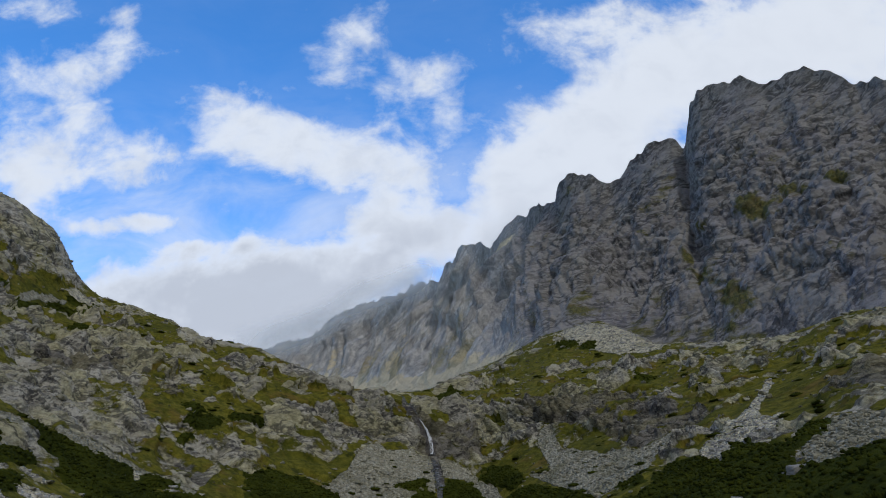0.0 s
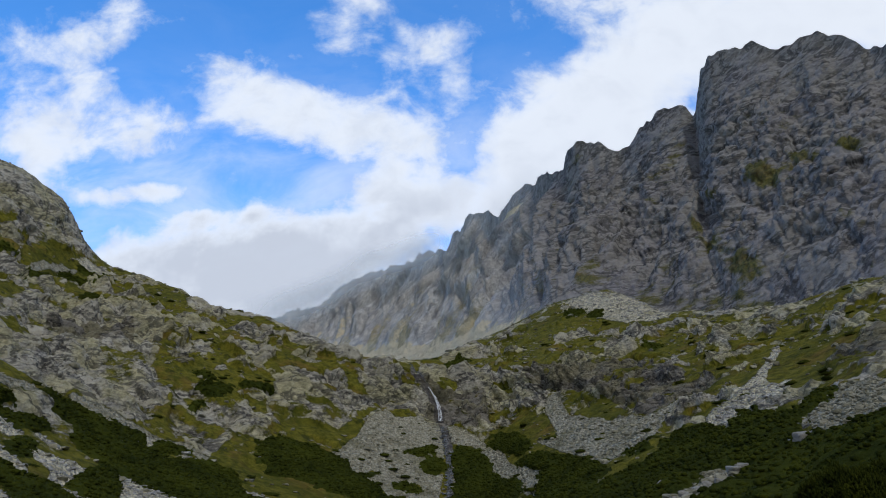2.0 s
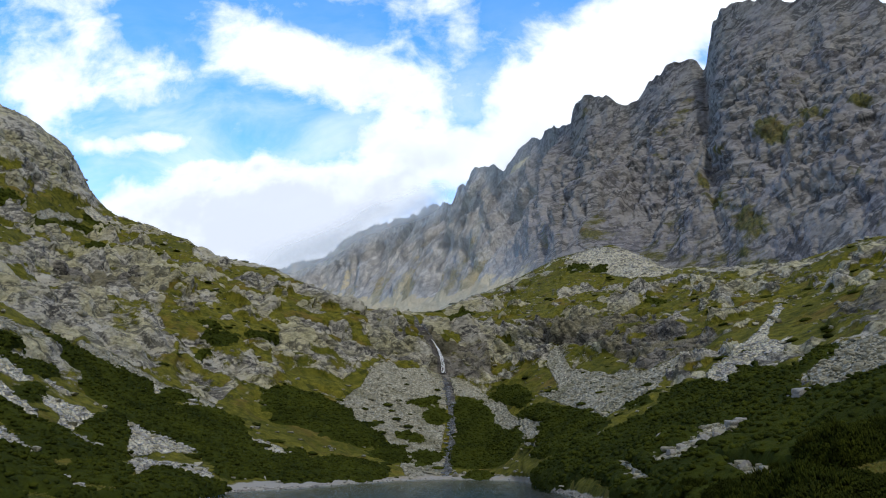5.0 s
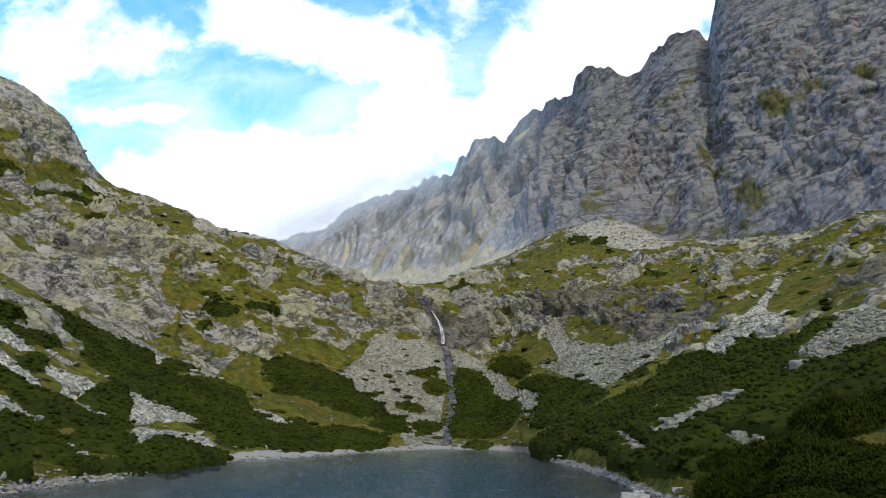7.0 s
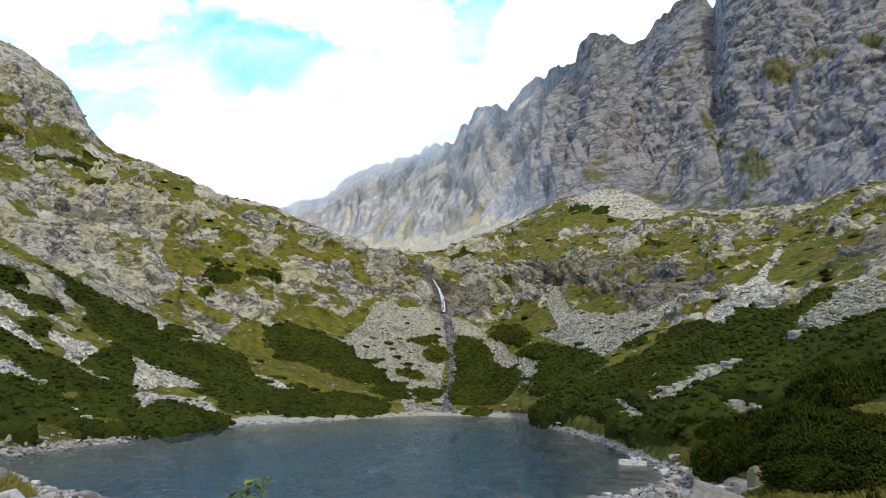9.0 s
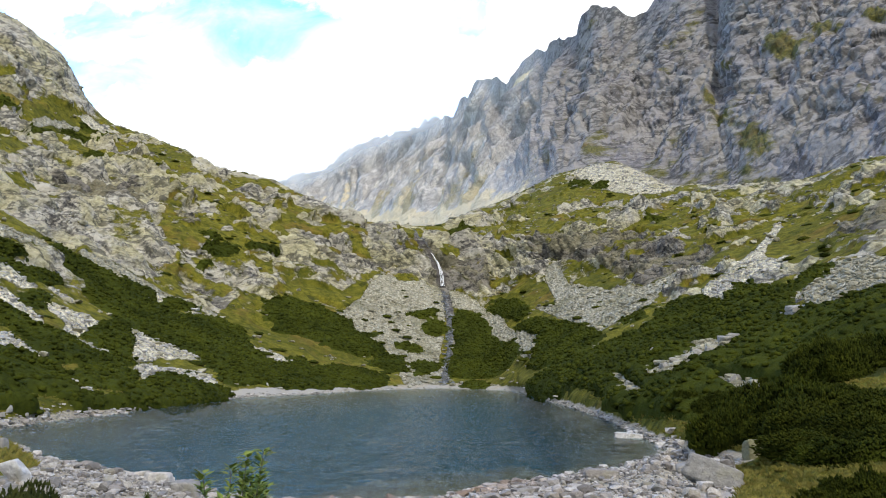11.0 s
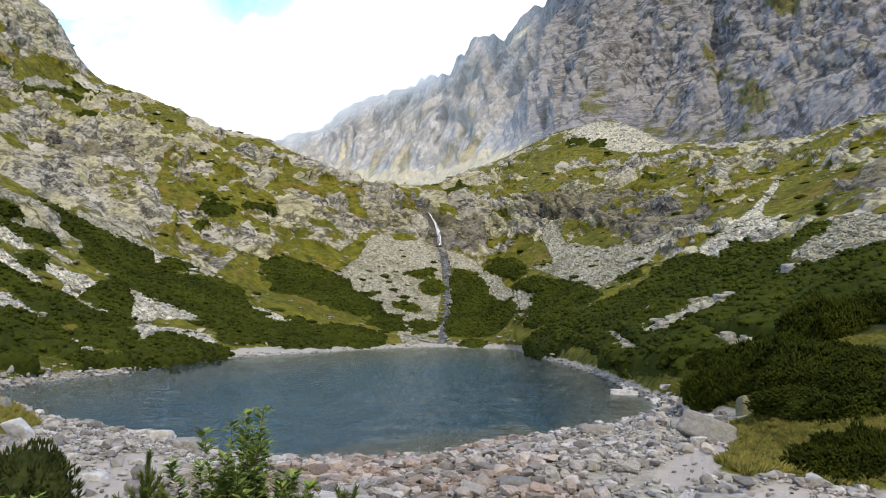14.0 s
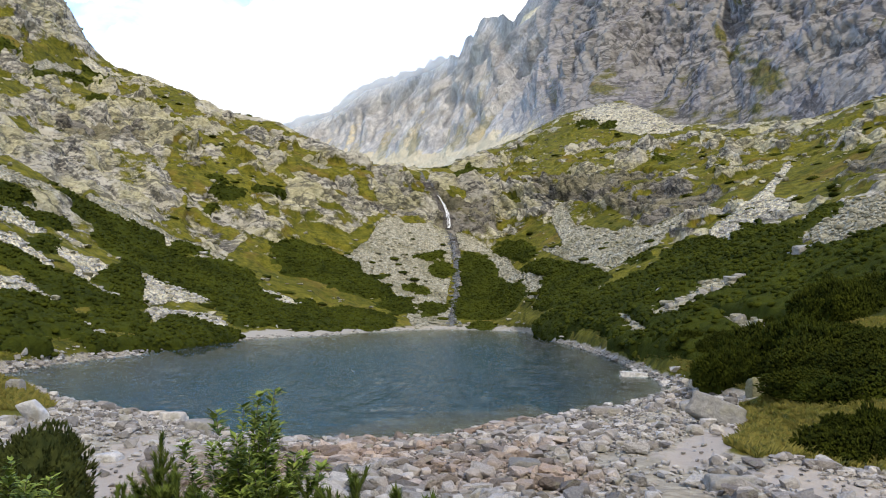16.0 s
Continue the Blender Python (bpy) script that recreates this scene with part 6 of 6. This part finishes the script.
def foreground_pine(seed, b, r, wide, tall, shoots, label):
    """A young dwarf pine: shoots bent up from the foot, needles thick on their upper two thirds, side shoots."""
    rng = np.random.default_rng(seed)
    wood, needles = [], []
    for k in range(shoots):
        a = rng.uniform(0, 6.283)
        reach = wide * math.sqrt(rng.random())
        h = tall * rng.uniform(0.55, 1.0) * (1 - 0.35 * reach / wide)
        foot = np.array([math.cos(a), math.sin(a), 0]) * reach * 0.35
        elbow = np.array([math.cos(a) * reach * 0.85, math.sin(a) * reach * 0.85, h * 0.35])
        top = np.array([math.cos(a) * reach, math.sin(a) * reach, h]) + rng.normal(size=3) * 0.02
        for p, q in ((foot, elbow), (elbow, top)):
            wood.append(spindles(p[None], (q - p)[None], np.array([np.linalg.norm(q - p) * 1.03]), np.array([0.010])))
        long = np.linalg.norm(top - elbow)
        needles.append(sprig(rng, elbow, top - elbow, long, int(700 * long) + 40))
        for side in range(5):
            turn = rng.uniform(0, 6.28)
            at_ = elbow + (top - elbow) * rng.uniform(0.3, 0.85)
            way = np.array([math.cos(turn) * 0.55, math.sin(turn) * 0.55, 1.0])
            reach_out = rng.uniform(0.08, 0.17)
            wood.append(spindles(at_[None], way[None], np.array([reach_out]), np.array([0.006])))
            needles.append(sprig(rng, at_, way, reach_out, 110))
    bush = tagged(new("dwarf_pine"), label, "shrub", "dwarf pines by the lake")
    new("branches", raw_mesh("branches", *merged(wood), BARK)).parent = bush
    new("foliage", raw_mesh("foliage", *merged(needles), FRESH)).parent = bush
    bush.matrix_basis = Matrix.Translation(place(b, r, -0.02))


def bushy_pine(seed, b, r, wide, tall, label):
    """A rounded dwarf pine seen from close by."""
    bush = tagged(new("dwarf_pine"), label, "shrub", "dwarf pines by the lake")
    v, f = pine_mound(seed, 11000, 0.13, 0.017, 3, tall / wide / 1.1, 0.84)
    new("foliage", raw_mesh("foliage", v, f, CLOSE)).parent = bush
    new("branches", branch_mesh(seed)).parent = bush
    bush.matrix_basis = Matrix.LocRotScale(place(b, r, -0.03), Euler((0, 0, seed)), (wide, wide, wide))


YOUNG = "young dwarf pine with upright bright green shoots"
DENSE = "bushy dark green dwarf pine on the sandy bank"
bushy_pine(701, -28.6, 6.0, 0.50, 1.08, DENSE)
bushy_pine(702, -33.6, 6.4, 0.62, 1.0, DENSE)
bushy_pine(703, -31.0, 5.2, 0.50, 0.90, DENSE)
foreground_pine(704, -21.0, 4.4, 0.20, 1.26, 13, YOUNG)
foreground_pine(705, -18.8, 4.2, 0.2, 1.1, 12, YOUNG)
foreground_pine(710, -23.0, 4.2, 0.16, 1.0, 9, YOUNG)
foreground_pine(706, -11.0, 4.2, 0.2, 1.04, 12, YOUNG)
foreground_pine(711, -9.2, 4.0, 0.14, 0.92, 6, YOUNG)
foreground_pine(707, -6.4, 4.0, 0.12, 1.03, 6, YOUNG)
foreground_pine(708, -3.9, 4.0, 0.12, 1.0, 6, YOUNG)
foreground_pine(709, 7.4, 4.0, 0.05, 0.90, 3, YOUNG)
foreground_pine(712, -8.0, 3.9, 0.16, 0.98, 8, YOUNG)
foreground_pine(713, -2.0, 3.9, 0.14, 0.94, 6, YOUNG)
foreground_pine(714, -0.2, 3.9, 0.10, 0.90, 4, YOUNG)
foreground_pine(715, -13.5, 3.9, 0.22, 0.92, 10, YOUNG)


def willow(seed, b, r, tall, stems_count, spread):
    """A slender bush: bent stems with small oval leaves all the way up."""
    rng = np.random.default_rng(seed)
    leaves_v, leaves_f, n = [], [], 0
    bush = tagged(new("willow_shrub"), "light green leafy willow shrub at the sandy bank", "shrub")
    leaf = np.array([(0, 0, 0), (0.4, 0.26, 0.05), (0.5, 0, -0.02), (0.4, -0.26, 0.05), (1, 0, -0.05)])
    leaf_f = np.array([(0, 2, 1), (0, 3, 2), (1, 2, 4), (2, 3, 4)])
    for k in range(stems_count):
        a = rng.uniform(0, 6.283)
        p = np.array([math.cos(a), math.sin(a), 0]) * rng.uniform(0, spread * 0.4)
        d = np.array([math.cos(a) * spread * rng.uniform(0.3, 1.5), math.sin(a) * spread, tall * rng.uniform(0.55, 1.0)])
        steps, wood = 7, []
        for s in range(steps):
            q = p + d / steps + rng.normal(size=3) * 0.012
            wood.append(spindles(p[None], (q - p)[None], np.array([np.linalg.norm(q - p) * 1.15]), np.array([0.007 - 0.0007 * s])))
            if s >= 1:
                for j in range(42):
                    turn = rng.uniform(0, 6.283)
                    x = np.array([math.cos(turn), math.sin(turn), rng.uniform(0.0, 0.9)])
                    x /= np.linalg.norm(x)
                    y = np.cross((0, 0, 1.0), x)
                    y /= np.linalg.norm(y)
                    z = np.cross(x, y)
                    size = rng.uniform(0.042, 0.074)
                    foot = p + (q - p) * rng.random() + x * 0.012
                    leaves_v.append(foot + (leaf[:, :1] * x + leaf[:, 1:2] * y + leaf[:, 2:] * z) * size)
                    leaves_f.append(leaf_f + n)
                    n += 5
            p = q
        new("stem", raw_mesh("stem", *merged(wood), BARK)).parent = bush
    new("foliage", raw_mesh("foliage", np.concatenate(leaves_v), np.concatenate(leaves_f), LEAF)).parent = bush
    bush.matrix_basis = Matrix.Translation(place(b, r, -0.02))


willow(801, -14.9, 4.6, 1.28, 22, 0.22)
willow(802, -13.0, 4.4, 0.92, 16, 0.20)
willow(803, -30.8, 4.9, 0.95, 14, 0.25)


# ---- dry grass on the banks ----
def tuft(seed):
    rng = np.random.default_rng(seed)
    v, f = [], []
    for k in range(16):
        a, lean_out, h = rng.uniform(0, 6.283), rng.uniform(0.1, 0.7), rng.uniform(0.5, 1.0)
        p = np.array([math.cos(a), math.sin(a), 0]) * rng.uniform(0, 0.35)
        side = np.array([-math.sin(a), math.cos(a), 0]) * 0.035
        way = np.array([math.cos(a) * lean_out, math.sin(a) * lean_out, 1.0]) * h
        v += [p - side, p + side, p + way * 0.6 + side * 0.7, p + way + np.array([math.cos(a), math.sin(a), -0.4]) * 0.25]
        f += [(4 * k, 4 * k + 1, 4 * k + 2), (4 * k, 4 * k + 2, 4 * k + 3)]
    return np.array(v), np.array(f)


TUFTS = [tuft(900 + k) for k in range(5)]
rng = np.random.default_rng(33)
blades = []
ii, jj = np.where((COVER["pine"] < 0.4) & (COVER["scree"] < 0.3) & (GRAVEL < 0.3) & (GR > 5) & (GR < 80) & (np.abs(GB) < 35))
area = GR[ii, jj] * np.gradient(GR, axis=0)[ii, jj] / np.maximum(GR[ii, jj], 12) ** 2
for k in rng.choice(len(ii), 4600, p=area / area.sum()):
    s = rng.uniform(0.08, 0.18)
    blades.append((*place(GB[ii[k], jj[k]] + rng.uniform(-0.1, 0.1), GR[ii[k], jj[k]] + rng.uniform(-0.15, 0.15), -0.01), rng.uniform(0, 6.28), s, s, s * rng.uniform(0.7, 1.3)))
scatter("grass", TUFTS, blades, STRAW, "yellowing dry grass on the lake's banks", "grass")
